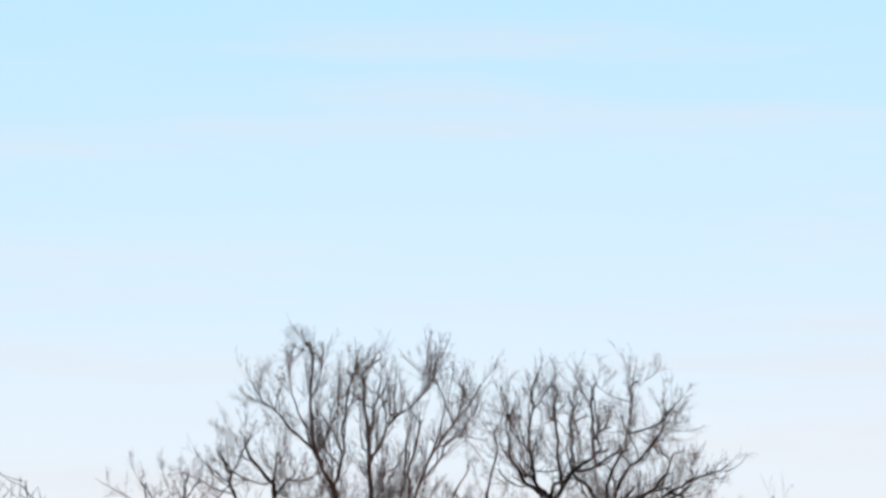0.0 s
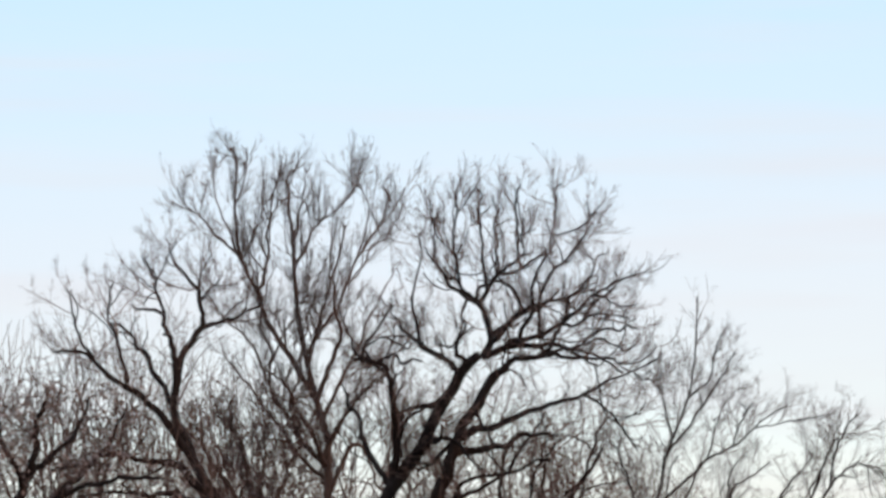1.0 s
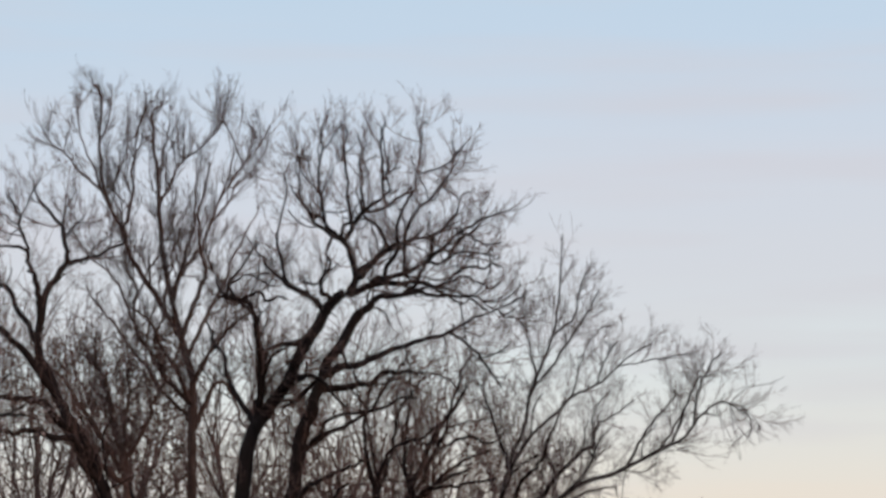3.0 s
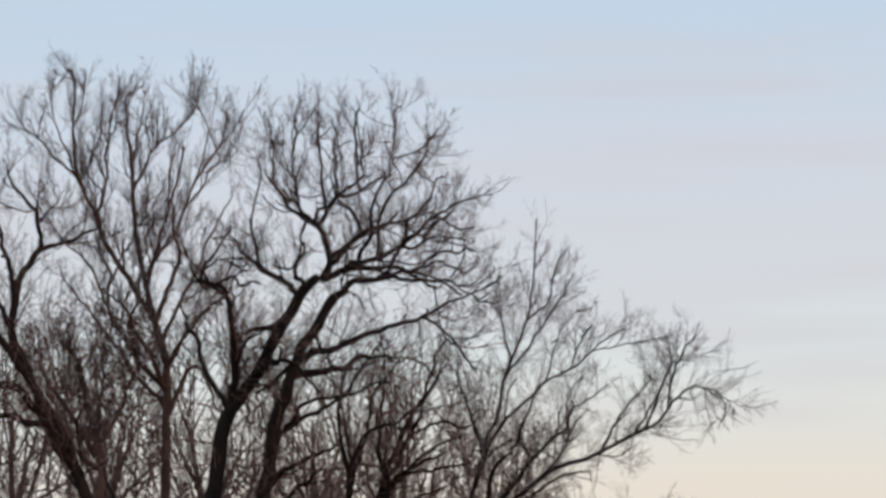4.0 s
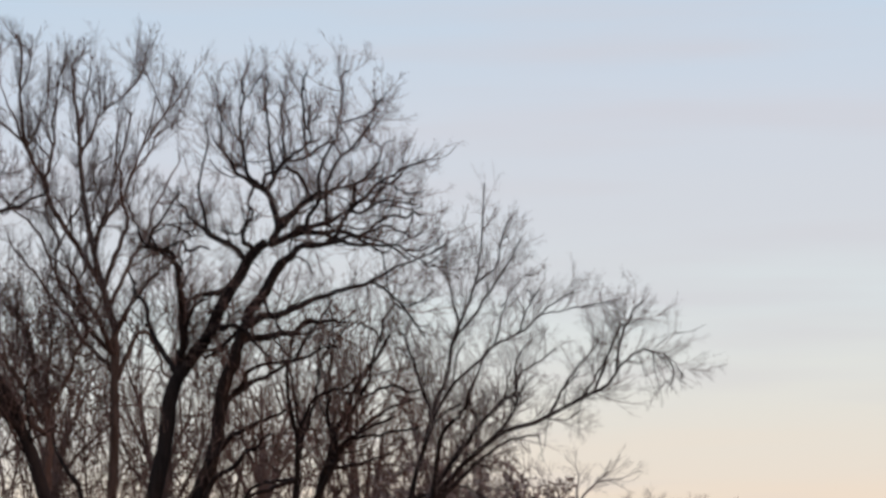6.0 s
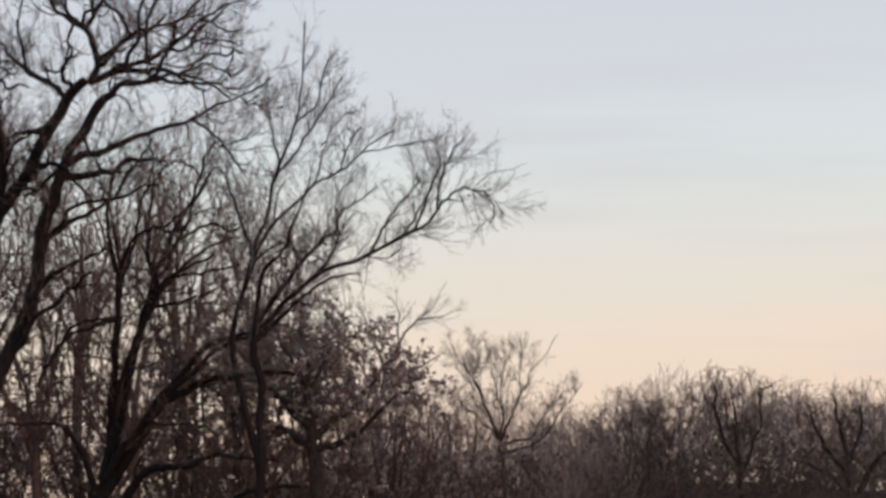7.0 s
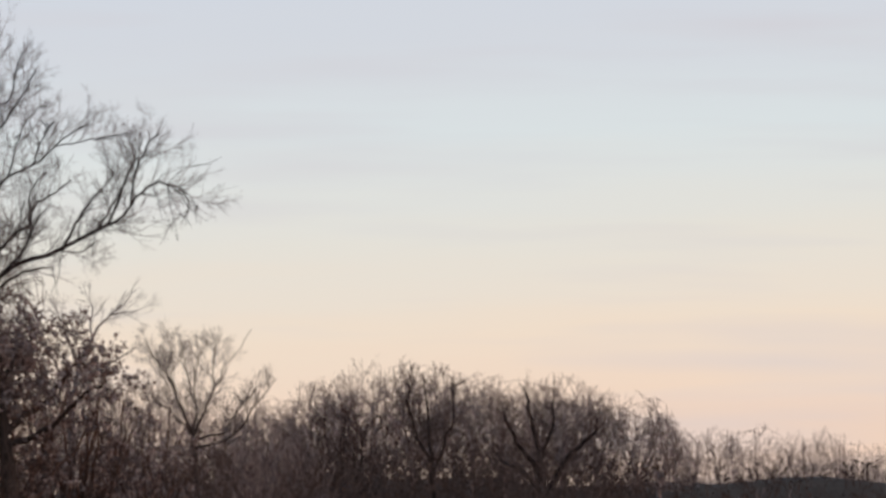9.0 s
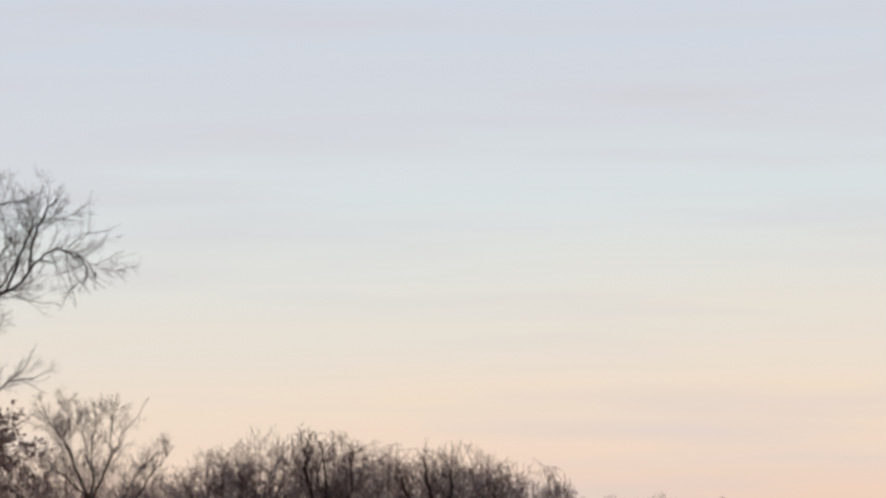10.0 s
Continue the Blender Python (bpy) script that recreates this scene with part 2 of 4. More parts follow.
poplar = TreeKit(-8.39, 125)
poplar.limb('trunk', 0.508, 0.369, (0, 0, -0.02), (-0.09, 0, 1.36), (-0.13, 0, 2.57))
poplar.limb('stem', 0.4, 0.18, (-0.04, 0, 2.48), (0.28, 0.07, 5.71), (1.06, 0.14, 9.52), (1.32, 0.21, 11.31), (2.04, 0.29, 12.38), (2.91, 0.36, 13.8), (3.6, 0.43, 14.87), (4.3, 0.5, 15.5))
poplar.limb('stem', 0.36, 0.17, (-0.04, 0, 2.48), (0.74, -0.17, 5.36), (2.2, -0.34, 8.48), (2.54, -0.51, 9.87), (2.89, -0.69, 11.25), (3.58, -0.86, 12.55), (3.87, -1.03, 13.67), (4.62, -1.2, 14.7))
poplar.limb('limb', 0.16, 0.03, (4.62, -1.2, 14.7), (5.41, -1.56, 15.19), (6.45, -1.92, 15.24), (7.67, -2.28, 15.15), (8.7, -2.64, 14.65), (9.39, -3, 14.35))
poplar.limb('limb', 0.15, 0.03, (4.3, 0.5, 15.5), (5.54, 0.12, 15.8), (6.95, -0.25, 15.73), (8.18, -0.62, 15.34), (9.23, -1, 14.83))
poplar.limb('limb', 0.15, 0.04, (4.3, 0.5, 15.5), (4.43, 0.67, 16.32), (4.1, 0.83, 17.14), (3.56, 1, 17.61), (3.16, 1.17, 18.17), (2.56, 1.33, 18.58), (2.1, 1.5, 18.36))
poplar.limb('limb', 0.107, 0.035, (4.1, 0.8, 17.23), (4.62, 1.1, 18.02), (5.5, 1.4, 18.47), (6.29, 1.7, 18.93), (7.27, 2, 18.66))
poplar.limb('limb', 0.11, 0.03, (4.38, 0.5, 16.09), (5.16, 1, 16.81), (6, 1.5, 17.18), (6.74, 2, 17.56), (7.81, 2.5, 17.85), (8.8, 3, 17.88))
poplar.limb('limb', 0.115, 0.025, (5.01, 0.4, 15.67), (6.25, -0.08, 16.15), (7.04, -0.57, 16.71), (7.83, -1.05, 17.18), (8.52, -1.53, 17.65), (9.22, -2.02, 17.8), (9.99, -2.5, 18.14))
poplar.limb('limb', 0.14, 0.03, (3.75, -0.9, 12.81), (4.55, -1.33, 13.2), (5.6, -1.77, 13.6), (6.98, -2.2, 13.82), (7.84, -2.63, 14.21), (8.7, -3.07, 14.55), (10.24, -3.5, 14.56))
poplar.limb('limb', 0.13, 0.03, (3.54, -0.8, 12.43), (4.89, -1.1, 12.58), (5.85, -1.4, 12.91), (6.55, -1.7, 12.85), (7.07, -2, 12.46))
poplar.limb('limb', 0.057, 0.025, (7.5, -2.2, 14), (8.19, -2.13, 13.57), (8.8, -2.07, 12.72), (9.31, -2, 12.12))
poplar.limb('limb', 0.14, 0.05, (1.53, 0.1, 11.48), (1.68, 0.42, 12.92), (1.51, 0.73, 14.01), (1.1, 1.05, 14.96), (0.63, 1.37, 15.46), (-0.11, 1.68, 15.53), (-0.75, 2, 15.45))
poplar.limb('limb', 0.066, 0.025, (0.61, 1.7, 15.5), (0.49, 2.02, 15.93), (1.01, 2.35, 16.33), (1.71, 2.67, 16.01), (2.33, 3, 15.86))
poplar.limb('limb', 0.098, 0.035, (1.63, 0.3, 12.91), (1.87, 0.65, 13.56), (2.35, 1, 13.93))
poplar.limb('limb', 0.098, 0.035, (3.64, 0.4, 14.87), (2.96, 0.82, 15.53), (2.41, 1.24, 15.99), (2.11, 1.66, 16.88), (1.94, 2.08, 17.74), (1.52, 2.5, 18.34))
poplar.limb('limb', 0.082, 0.033, (3.56, 0.5, 15.32), (3.44, -0.17, 15.87), (3.72, -0.83, 16.32), (3.4, -1.5, 16.85))
poplar.limb('limb', 0.066, 0.025, (3.37, 1.2, 17.81), (3.31, 1.2, 19.43), (3.35, 1.2, 20.69), (3.39, 1.2, 21.11))
poplar.limb('limb', 0.057, 0.025, (4.26, 1.2, 17.64), (4.09, 1.73, 19.51), (4.03, 2.27, 20.85), (3.89, 2.8, 21.37))
poplar.limb('limb', 0.066, 0.025, (5.41, 1.5, 18.43), (5.25, 1.07, 19.77), (5.36, 0.63, 20.79), (5.51, 0.2, 20.87))
poplar.limb('limb', 0.057, 0.025, (6.29, 1.7, 18.93), (6.44, 2.27, 20.31), (6.57, 2.83, 21.22), (6.83, 3.4, 21.29))
poplar.limb('limb', 0.057, 0.025, (7.18, 2, 19.33), (7.59, 1.7, 20.05), (7.86, 1.4, 20.25))
poplar.limb('limb', 0.049, 0.025, (2.64, 1.5, 18.53), (2.64, 2.35, 19.95), (2.87, 3.2, 20.61))
poplar.limb('limb', 0.049, 0.025, (4.79, 1.2, 18.18), (4.52, 2.8, 20.2), (4.35, 4.4, 21.44))
poplar.limb('limb', 0.049, 0.025, (2.05, 2.2, 17.4), (2.04, 3.35, 19.36), (2.21, 4.5, 20.25))
poplar.limb('limb', 0.049, 0.025, (7.46, 2, 17.78), (7.81, 2.8, 18.94), (8.34, 3.6, 19.12))
poplar.limb('limb', 0.082, 0.033, (5.53, 0.5, 15.84), (5.81, -0.38, 16.73), (5.74, -1.25, 17.5), (6.27, -2.12, 18.27), (6.36, -3, 18.61))
poplar.limb('limb', 0.082, 0.033, (5.93, -1.5, 15.27), (6.8, -2.12, 16), (6.98, -2.75, 16.97), (7.66, -3.38, 17.58), (7.83, -4, 18.71))
poplar.limb('limb', 0.074, 0.033, (6.79, -1, 15.61), (7.84, -2, 16.02), (8.7, -3, 15.99), (9.38, -4, 15.79))
poplar.limb('limb', 0.123, 0.035, (2, -0.4, 7.93), (2.72, -1.05, 8.93), (3.79, -1.7, 9.58), (4.75, -2.35, 10.05), (5.45, -3, 10.17))
poplar.limb('limb', 0.098, 0.033, (2.18, -0.4, 7.23), (3.26, -1.43, 8.56), (4.16, -2.47, 9.19), (4.87, -3.5, 9.63))
poplar.limb('limb', 0.18, 0.035, (-0.62, 0, 4.48), (-1.01, 0.5, 6.42), (-1.75, 1, 8.02), (-2.5, 1.5, 9.46), (-2.9, 2, 11.27))
poplar.limb('limb', 0.1, 0.03, (1.32, 0.2, 11.31), (0.59, 1.02, 12.79), (0.17, 1.85, 13.94), (-0.25, 2.67, 14.74), (-0.5, 3.5, 15.55))
poplar.limb('limb', 0.11, 0.03, (2.06, 0, 12.44), (2.78, -0.62, 12.83), (3.51, -1.25, 12.6), (4.23, -1.88, 11.85), (5.11, -2.5, 11.63))
poplar.limb('limb', 0.1, 0.03, (2.52, 0, 9.9), (3.45, 0.5, 10.99), (4.49, 1, 11.56), (5.53, 1.5, 12.85), (6.22, 2, 13.97), (6.57, 2.5, 14.74))
poplar.limb('limb', 0.1, 0.03, (2.77, 0, 11.13), (3.83, -0.5, 11.62), (5.24, -1, 11.76), (6.29, -1.5, 12.07), (7.33, -2, 11.85))
poplar.limb('limb', 0.07, 0.02, (6.95, -0.3, 15.72), (7.83, -1.2, 15.8), (8.7, -2.1, 15.52), (9.56, -3, 15.6))
poplar.limb('limb', 0.06, 0.02, (7.66, -1, 15.29), (8.53, -1.67, 14.98), (9.39, -2.33, 14.42), (10.16, -3, 14.1))
poplar.limb('limb', 0.06, 0.02, (6.75, 1.5, 17.5), (7.64, 2.17, 17.05), (8.71, 2.83, 16.91), (9.53, 3.5, 17.21))
poplar.limb('limb', 0.05, 0.02, (7.83, -1, 17.19), (8.53, -2, 16.8), (9.38, -3, 16.74))
poplar.limb('stem', 0.0159, 0.01, (8.18, -1.5, 17.39), (9.22, -1.83, 17.79), (9.73, -2.17, 17.92), (10.04, -2.5, 18.19))
poplar.limb('limb', 0.05, 0.02, (8.7, -3, 14.56), (9.38, -3.5, 14.82), (9.89, -4, 15.11))
poplar.limb('limb', 0.08, 0.02, (2.45, 0.3, 15.56), (1.78, 1.2, 16.38), (1.37, 2.1, 17.2), (1.13, 3, 18.22))
poplar.limb('limb', 0.08, 0.02, (4.51, -0.5, 14.6), (4.2, -1.5, 13.62), (4.59, -2.5, 12.66), (5.3, -3.5, 12.06))
poplar.limb('limb', 0.17, 0.05, (1.49, -0.40, 11.79), (1.59, -0.55, 12.66), (1.58, -0.70, 13.52), (1.51, -0.85, 14.20), (1.28, -1.00, 14.71), (0.96, -1.15, 15.12), (0.53, -1.30, 15.24), (0.05, -1.45, 15.13), (-0.46, -1.60, 15.15))
poplar.limb('limb', 0.08, 0.03, (0.96, -1.20, 15.11), (1.26, -1.30, 15.29), (1.61, -1.40, 15.35), (1.81, -1.50, 15.08), (2.15, -1.60, 15.14), (2.55, -1.70, 15.03), (2.85, -1.80, 14.63))
poplar.limb('limb', 0.09, 0.025, (0.54, -1.40, 15.23), (0.68, -1.56, 15.58), (0.90, -1.72, 15.94), (1.25, -1.88, 16.36), (1.63, -2.04, 16.83), (2.12, -2.20, 17.20))
poplar.limb('limb', 0.07, 0.025, (0.54, -1.40, 15.26), (0.26, -1.18, 15.65), (0.11, -0.95, 16.12), (-0.13, -0.72, 16.67), (-0.28, -0.50, 17.41))
poplar.limb('limb', 0.12, 0.04, (2.83, 0.50, 14.31), (2.45, 0.75, 14.01), (1.99, 1.00, 13.93), (1.66, 1.25, 13.74), (1.48, 1.50, 13.41))
poplar.limb('limb', 0.1, 0.025, (3.90, 0.40, 17.14), (3.40, 0.56, 17.55), (3.12, 0.72, 18.02), (2.67, 0.88, 18.57), (2.39, 1.04, 19.04), (2.04, 1.20, 19.64))
poplar.limb('limb', 0.09, 0.025, (4.11, 0.50, 17.28), (4.38, 0.33, 17.79), (5.00, 0.17, 18.22), (5.46, 0.00, 18.59), (5.53, -0.17, 19.24), (5.51, -0.33, 20.02), (5.46, -0.50, 20.88))
poplar.limb('limb', 0.11, 0.03, (4.33, 0.50, 15.95), (4.83, 0.22, 16.31), (5.40, -0.07, 16.84), (5.69, -0.35, 16.98), (6.25, -0.63, 17.14), (6.81, -0.92, 17.55), (7.39, -1.20, 17.90))
poplar.limb('limb', 0.08, 0.025, (5.98, -0.20, 16.37), (6.11, -0.44, 17.43), (6.42, -0.68, 18.07), (7.21, -0.92, 18.87), (7.61, -1.16, 19.42), (7.82, -1.40, 20.27))
poplar.limb('limb', 0.09, 0.025, (6.57, -0.50, 16.16), (7.17, -0.88, 16.36), (7.69, -1.25, 16.90), (8.21, -1.62, 17.32), (8.70, -2.00, 17.63))
poplar.limb('limb', 0.09, 0.03, (5.67, 0.50, 17.09), (5.20, 0.75, 17.69), (4.73, 1.00, 18.01), (4.50, 1.25, 18.72), (4.56, 1.50, 19.47))
poplar.limb('limb', 0.12, 0.03, (4.33, -0.40, 15.40), (5.12, -0.68, 15.74), (6.05, -0.96, 15.64), (6.97, -1.24, 15.44), (7.84, -1.52, 14.99), (8.62, -1.80, 14.58))
poplar.limb('limb', 0.07, 0.025, (7.17, -1.20, 16.32), (7.83, -1.47, 16.61), (8.56, -1.73, 16.51), (9.22, -2.00, 16.20))
poplar.limb('limb', 0.08, 0.025, (3.48, -0.50, 12.67), (2.76, 0.00, 12.22), (2.39, 0.50, 12.01), (1.93, 1.00, 11.70))
poplar.limb('limb', 0.06, 0.02, (5.04, -0.50, 13.64), (4.64, -0.17, 14.46), (5.02, 0.15, 15.02), (5.47, 0.47, 14.79), (5.80, 0.80, 13.85))
poplar.limb('limb', 0.06, 0.02, (7.75, -1.00, 14.30), (8.05, -1.25, 13.66), (8.54, -1.50, 13.15), (8.97, -1.75, 12.49), (9.31, -2.00, 12.07))
poplar.limb('limb', 0.06, 0.02, (3.86, 0.00, 17.04), (3.60, 0.20, 16.62), (3.52, 0.40, 16.11), (3.23, 0.60, 15.78), (2.69, 0.80, 15.98), (2.42, 1.00, 16.35))

cottonwood = TreeKit(-9.38, 132)
cottonwood.limb('trunk', 0.28, 0.2, (0, 0, 2.47), (-0.06, 0, 5.02), (-0.13, 0, 7.77))
cottonwood.limb('stem', 0.2, 0.02, (-0.13, 0, 7.77), (-0.14, 0.12, 10.55), (-0.22, 0.25, 13.34), (-0.6, 0.38, 15.22), (-1.07, 0.5, 17.1), (-1.29, 0.62, 19), (-1.45, 0.75, 20.72), (-1.54, 0.88, 22.25), (-1.26, 1, 22.7))
cottonwood.limb('stem', 0.136, 0.024, (-0.48, 0, 14.81), (-1.55, -0.33, 16.63), (-2.28, -0.67, 17.89), (-2.94, -1, 19.34), (-3.12, -1.33, 20.97), (-3.04, -1.67, 22.6), (-3.21, -2, 22.79))
cottonwood.limb('limb', 0.072, 0.016, (-2.9, -1, 19.25), (-3.92, -1.67, 20.33), (-4.75, -2.33, 21.15), (-5.01, -3, 22.34))
cottonwood.limb('limb', 0.104, 0.024, (-0.88, 0.1, 16.31), (-0.19, 0.68, 17.54), (0.36, 1.26, 18.71), (0.87, 1.84, 20.12), (1.16, 2.42, 21.83), (1.21, 3, 23.17))
cottonwood.limb('limb', 0.072, 0.016, (0.38, 1, 18.58), (1.38, 2.17, 20.32), (2.07, 3.33, 21.49), (2.28, 4.5, 22.95))
cottonwood.limb('limb', 0.096, 0.024, (-1.89, 0, 12.2), (-1.9, -0.25, 14.4), (-2.02, -0.5, 16.61), (-2.5, -0.75, 18.26), (-2.98, -1, 19.53))
cottonwood.limb('limb', 0.08, 0.016, (-1.24, 0.3, 18.86), (-0.76, 0.87, 20.32), (-0.51, 1.43, 21.29), (-0.83, 2, 23.28))
cottonwood.limb('limb', 0.072, 0.016, (-2.11, -0.5, 17.91), (-1.94, -1.5, 19.83), (-1.59, -2.5, 21.54), (-1.37, -3.5, 22.86))
cottonwood.limb('limb', 0.104, 0.024, (-0.49, 0.2, 14.83), (0.23, -0.35, 16.63), (0.21, -0.9, 18.43), (0.52, -1.45, 20.41), (0.64, -2, 22.74))
cottonwood.limb('limb', 0.072, 0.016, (-2.96, -1, 19.34), (-3.48, -2.5, 20.98), (-3.74, -4, 22.83))
cottonwood.limb('limb', 0.072, 0.016, (-3.08, -1.5, 20.76), (-2.78, -0.75, 22.19), (-2.84, 0, 23.51))
cottonwood.limb('limb', 0.072, 0.016, (-1.3, 0.6, 20.13), (-1.1, 2.05, 22.05), (-1.08, 3.5, 23.72))
cottonwood.limb('limb', 0.072, 0.016, (0.34, 0.6, 20.89), (0.9, -0.95, 21.98), (1.26, -2.5, 22.76))
cottonwood.limb('limb', 0.096, 0.024, (-0.16, 0, 12.95), (0.4, 0.75, 14.51), (1.1, 1.5, 15.34), (1.6, 2.25, 16.94), (1.73, 3, 18.74))
cottonwood.limb('limb', 0.096, 0.024, (-0.15, 0, 12.2), (-0.78, -0.75, 13.99), (-1.29, -1.5, 15.02), (-1.97, -2.25, 15.68), (-2.83, -3, 16.69))
cottonwood.limb('limb', 0.112, 0.032, (-0.14, 0, 11.46), (0.79, 0.67, 13.38), (1.51, 1.33, 12.13), (1.76, 2, 11.81))
cottonwood.limb('limb', 0.08, 0.024, (-0.68, 0.1, 15.37), (-0.45, -0.18, 17.03), (-0.08, -0.45, 18.49), (0.07, -0.73, 20.13), (-0.03, -1, 21.78))
cottonwood.limb('limb', 0.08, 0.02, (-0.18, 0, 14.43), (0.57, 0.75, 16.01), (1.26, 1.5, 17.79), (1.95, 2.25, 19.41), (2.47, 3, 21.05))
cottonwood.limb('limb', 0.08, 0.02, (-0.16, 0, 13.32), (1.05, -0.75, 14.83), (2.01, -1.5, 15.77), (2.68, -2.25, 16.98), (2.98, -3, 18.17))
cottonwood.limb('limb', 0.08, 0.02, (-1.91, 0, 13.31), (-1.37, -0.5, 14.75), (-0.79, -1, 16.56), (-0.41, -1.5, 18.17), (-0.21, -2, 19.58))
cottonwood.limb('limb', 0.07, 0.02, (-2.3, 0, 15.17), (-2.66, -0.75, 16.58), (-3.53, -1.5, 17.42), (-4.21, -2.25, 18.61), (-4.51, -3, 19.62))
cottonwood.limb('limb', 0.07, 0.02, (-2.13, 0, 15.92), (-1.49, 0.62, 17.49), (-0.99, 1.25, 18.51), (-0.77, 1.88, 19.93), (-0.71, 2.5, 21.55))
cottonwood.limb('limb', 0.07, 0.02, (-3.03, 0, 19.48), (-2.5, 1, 20.75), (-2.46, 2, 22.04), (-2.49, 3, 22.86))
cottonwood.limb('limb', 0.07, 0.02, (0.96, 0.5, 19.93), (1.59, 1.67, 21.05), (1.7, 2.83, 22.18), (1.59, 4, 22.94))
cottonwood.limb('limb', 0.09, 0.02, (-0.15, 0, 12.2), (-1.47, 1, 13.59), (-2.71, 2, 15.38), (-3.76, 3, 16.62), (-4.64, 4, 17.89))

maple = TreeKit(-9.91, 121)
maple.limb('trunk', 0.357, 0.289, (0, 0, 2.39), (-0.28, 0, 4.9), (-0.65, 0, 6.92))
maple.limb('stem', 0.289, 0.119, (-0.65, 0, 6.92), (-1.42, 0.14, 9.12), (-2.17, 0.29, 10.82), (-2.72, 0.43, 12.02), (-3.23, 0.57, 13.06), (-3.36, 0.71, 14.11), (-3.19, 0.86, 15.16), (-2.67, 1, 16))
maple.limb('limb', 0.119, 0.035, (-2.67, 1, 16), (-2.03, 1.5, 16.27), (-1.22, 2, 16.68), (-0.66, 2.5, 17.27))
maple.limb('limb', 0.085, 0.034, (-2.67, 1, 16), (-2.73, 0.62, 16.86), (-3.13, 0.25, 17.5), (-3.53, -0.12, 18.14), (-3.67, -0.5, 18.94))
maple.limb('limb', 0.187, 0.035, (-2.74, 0.3, 12.1), (-3.7, -0.17, 13.33), (-4.67, -0.63, 13.76), (-5.47, -1.1, 14.59), (-5.93, -1.57, 14.88), (-7.04, -2.03, 14.91), (-7.99, -2.5, 15.27))
maple.limb('limb', 0.119, 0.034, (-3.34, 0.7, 14.02), (-3.44, 0.27, 15.26), (-3.75, -0.15, 16.24), (-4.38, -0.57, 16.32), (-5.35, -1, 16.47))
maple.limb('limb', 0.068, 0.025, (-3.62, 0.2, 16.2), (-4.02, -0.9, 17.34), (-4.25, -2, 18.05))
maple.limb('limb', 0.068, 0.025, (-6, -1, 14.86), (-6.22, -2, 15.84), (-6.28, -3, 17.06))
maple.limb('limb', 0.068, 0.025, (-4.63, -1, 13.72), (-4.97, -1.17, 15.26), (-5.31, -1.33, 16.6), (-4.64, -1.5, 17.6))
maple.limb('limb', 0.17, 0.035, (-1.79, 0, 9.61), (-2.57, -0.75, 10.49), (-3.84, -1.5, 10.76), (-5.59, -2.25, 10.58), (-7.31, -3, 10.39))
maple.limb('limb', 0.136, 0.035, (-2.34, 0.2, 10.81), (-3.13, -0.44, 11.47), (-4.07, -1.08, 11.69), (-5.17, -1.72, 11.75), (-6.75, -2.36, 11.35), (-7.99, -3, 11.38))
maple.limb('limb', 0.102, 0.034, (-3.19, 0.2, 13.2), (-4.21, 1.13, 14.84), (-5.21, 2.07, 15.98), (-6.55, 3, 16.62))

thornapple = TreeKit(-11.17, 129)
thornapple.limb('trunk', 0.26, 0.22, (0.00, 0.00, 2.44), (-0.09, 0.00, 5.35), (-0.21, 0.00, 8.45))
thornapple.limb('stem', 0.22, 0.04, (-0.21, 0.00, 8.45), (-0.19, 0.25, 10.32), (-0.61, 0.50, 11.90), (-1.01, 0.75, 13.18), (-1.29, 1.00, 14.08))
thornapple.limb('stem', 0.12, 0.03, (-0.20, 0.00, 9.99), (-1.19, -0.33, 11.52), (-1.85, -0.67, 12.75), (-2.16, -1.00, 13.49))
thornapple.limb('stem', 0.12, 0.03, (-0.16, 0.00, 10.30), (0.51, 0.67, 11.77), (0.88, 1.33, 13.08), (0.56, 2.00, 14.10))
thornapple.limb('stem', 0.1, 0.03, (-0.20, 0.00, 9.68), (-1.81, -0.67, 11.03), (-2.66, -1.33, 12.22), (-2.70, -2.00, 13.09))
thornapple.limb('stem', 0.1, 0.03, (-0.21, 0.00, 10.62), (-0.11, 0.50, 12.22), (-0.19, 1.00, 13.37), (-0.12, 1.50, 14.21))

mulberry = TreeKit(-4.2, 134)
mulberry.limb('trunk', 0.34, 0.26, (0, 0, -0.2), (0.01, 0, 0.86), (0.12, 0, 2.72))
mulberry.limb('stem', 0.2, 0.05, (0.12, 0, 2.72), (0.62, 0.17, 4.58), (1.33, 0.33, 7.95), (1.87, 0.5, 9.83), (2.4, 0.67, 11.35), (3.16, 0.83, 12.68), (3.76, 1, 13.55))
mulberry.limb('stem', 0.18, 0.04, (0.16, 0, 2.35), (0.46, -0.2, 5.32), (0.58, -0.4, 7.54), (0.65, -0.6, 9.77), (0.42, -0.8, 11.44), (0.57, -1, 13.29))
mulberry.limb('limb', 0.12, 0.03, (1.46, 0.5, 8.24), (2.49, 1, 9.96), (3.71, 1.5, 11.03), (4.66, 2, 11.44))
mulberry.limb('limb', 0.1, 0.03, (0.62, -0.3, 8.67), (-0.73, -0.87, 8.09), (-1.45, -1.43, 7.14), (-1.97, -2, 6.02))
mulberry.limb('limb', 0.08, 0.03, (1.93, 0.7, 10.03), (1.68, 1.3, 11.78), (1.82, 1.9, 13.54), (1.72, 2.5, 14.74))
mulberry.limb('limb', 0.09, 0.03, (0.55, -0.5, 10.15), (1.32, -1.33, 11.21), (2.26, -2.17, 11.51), (3, -3, 12))
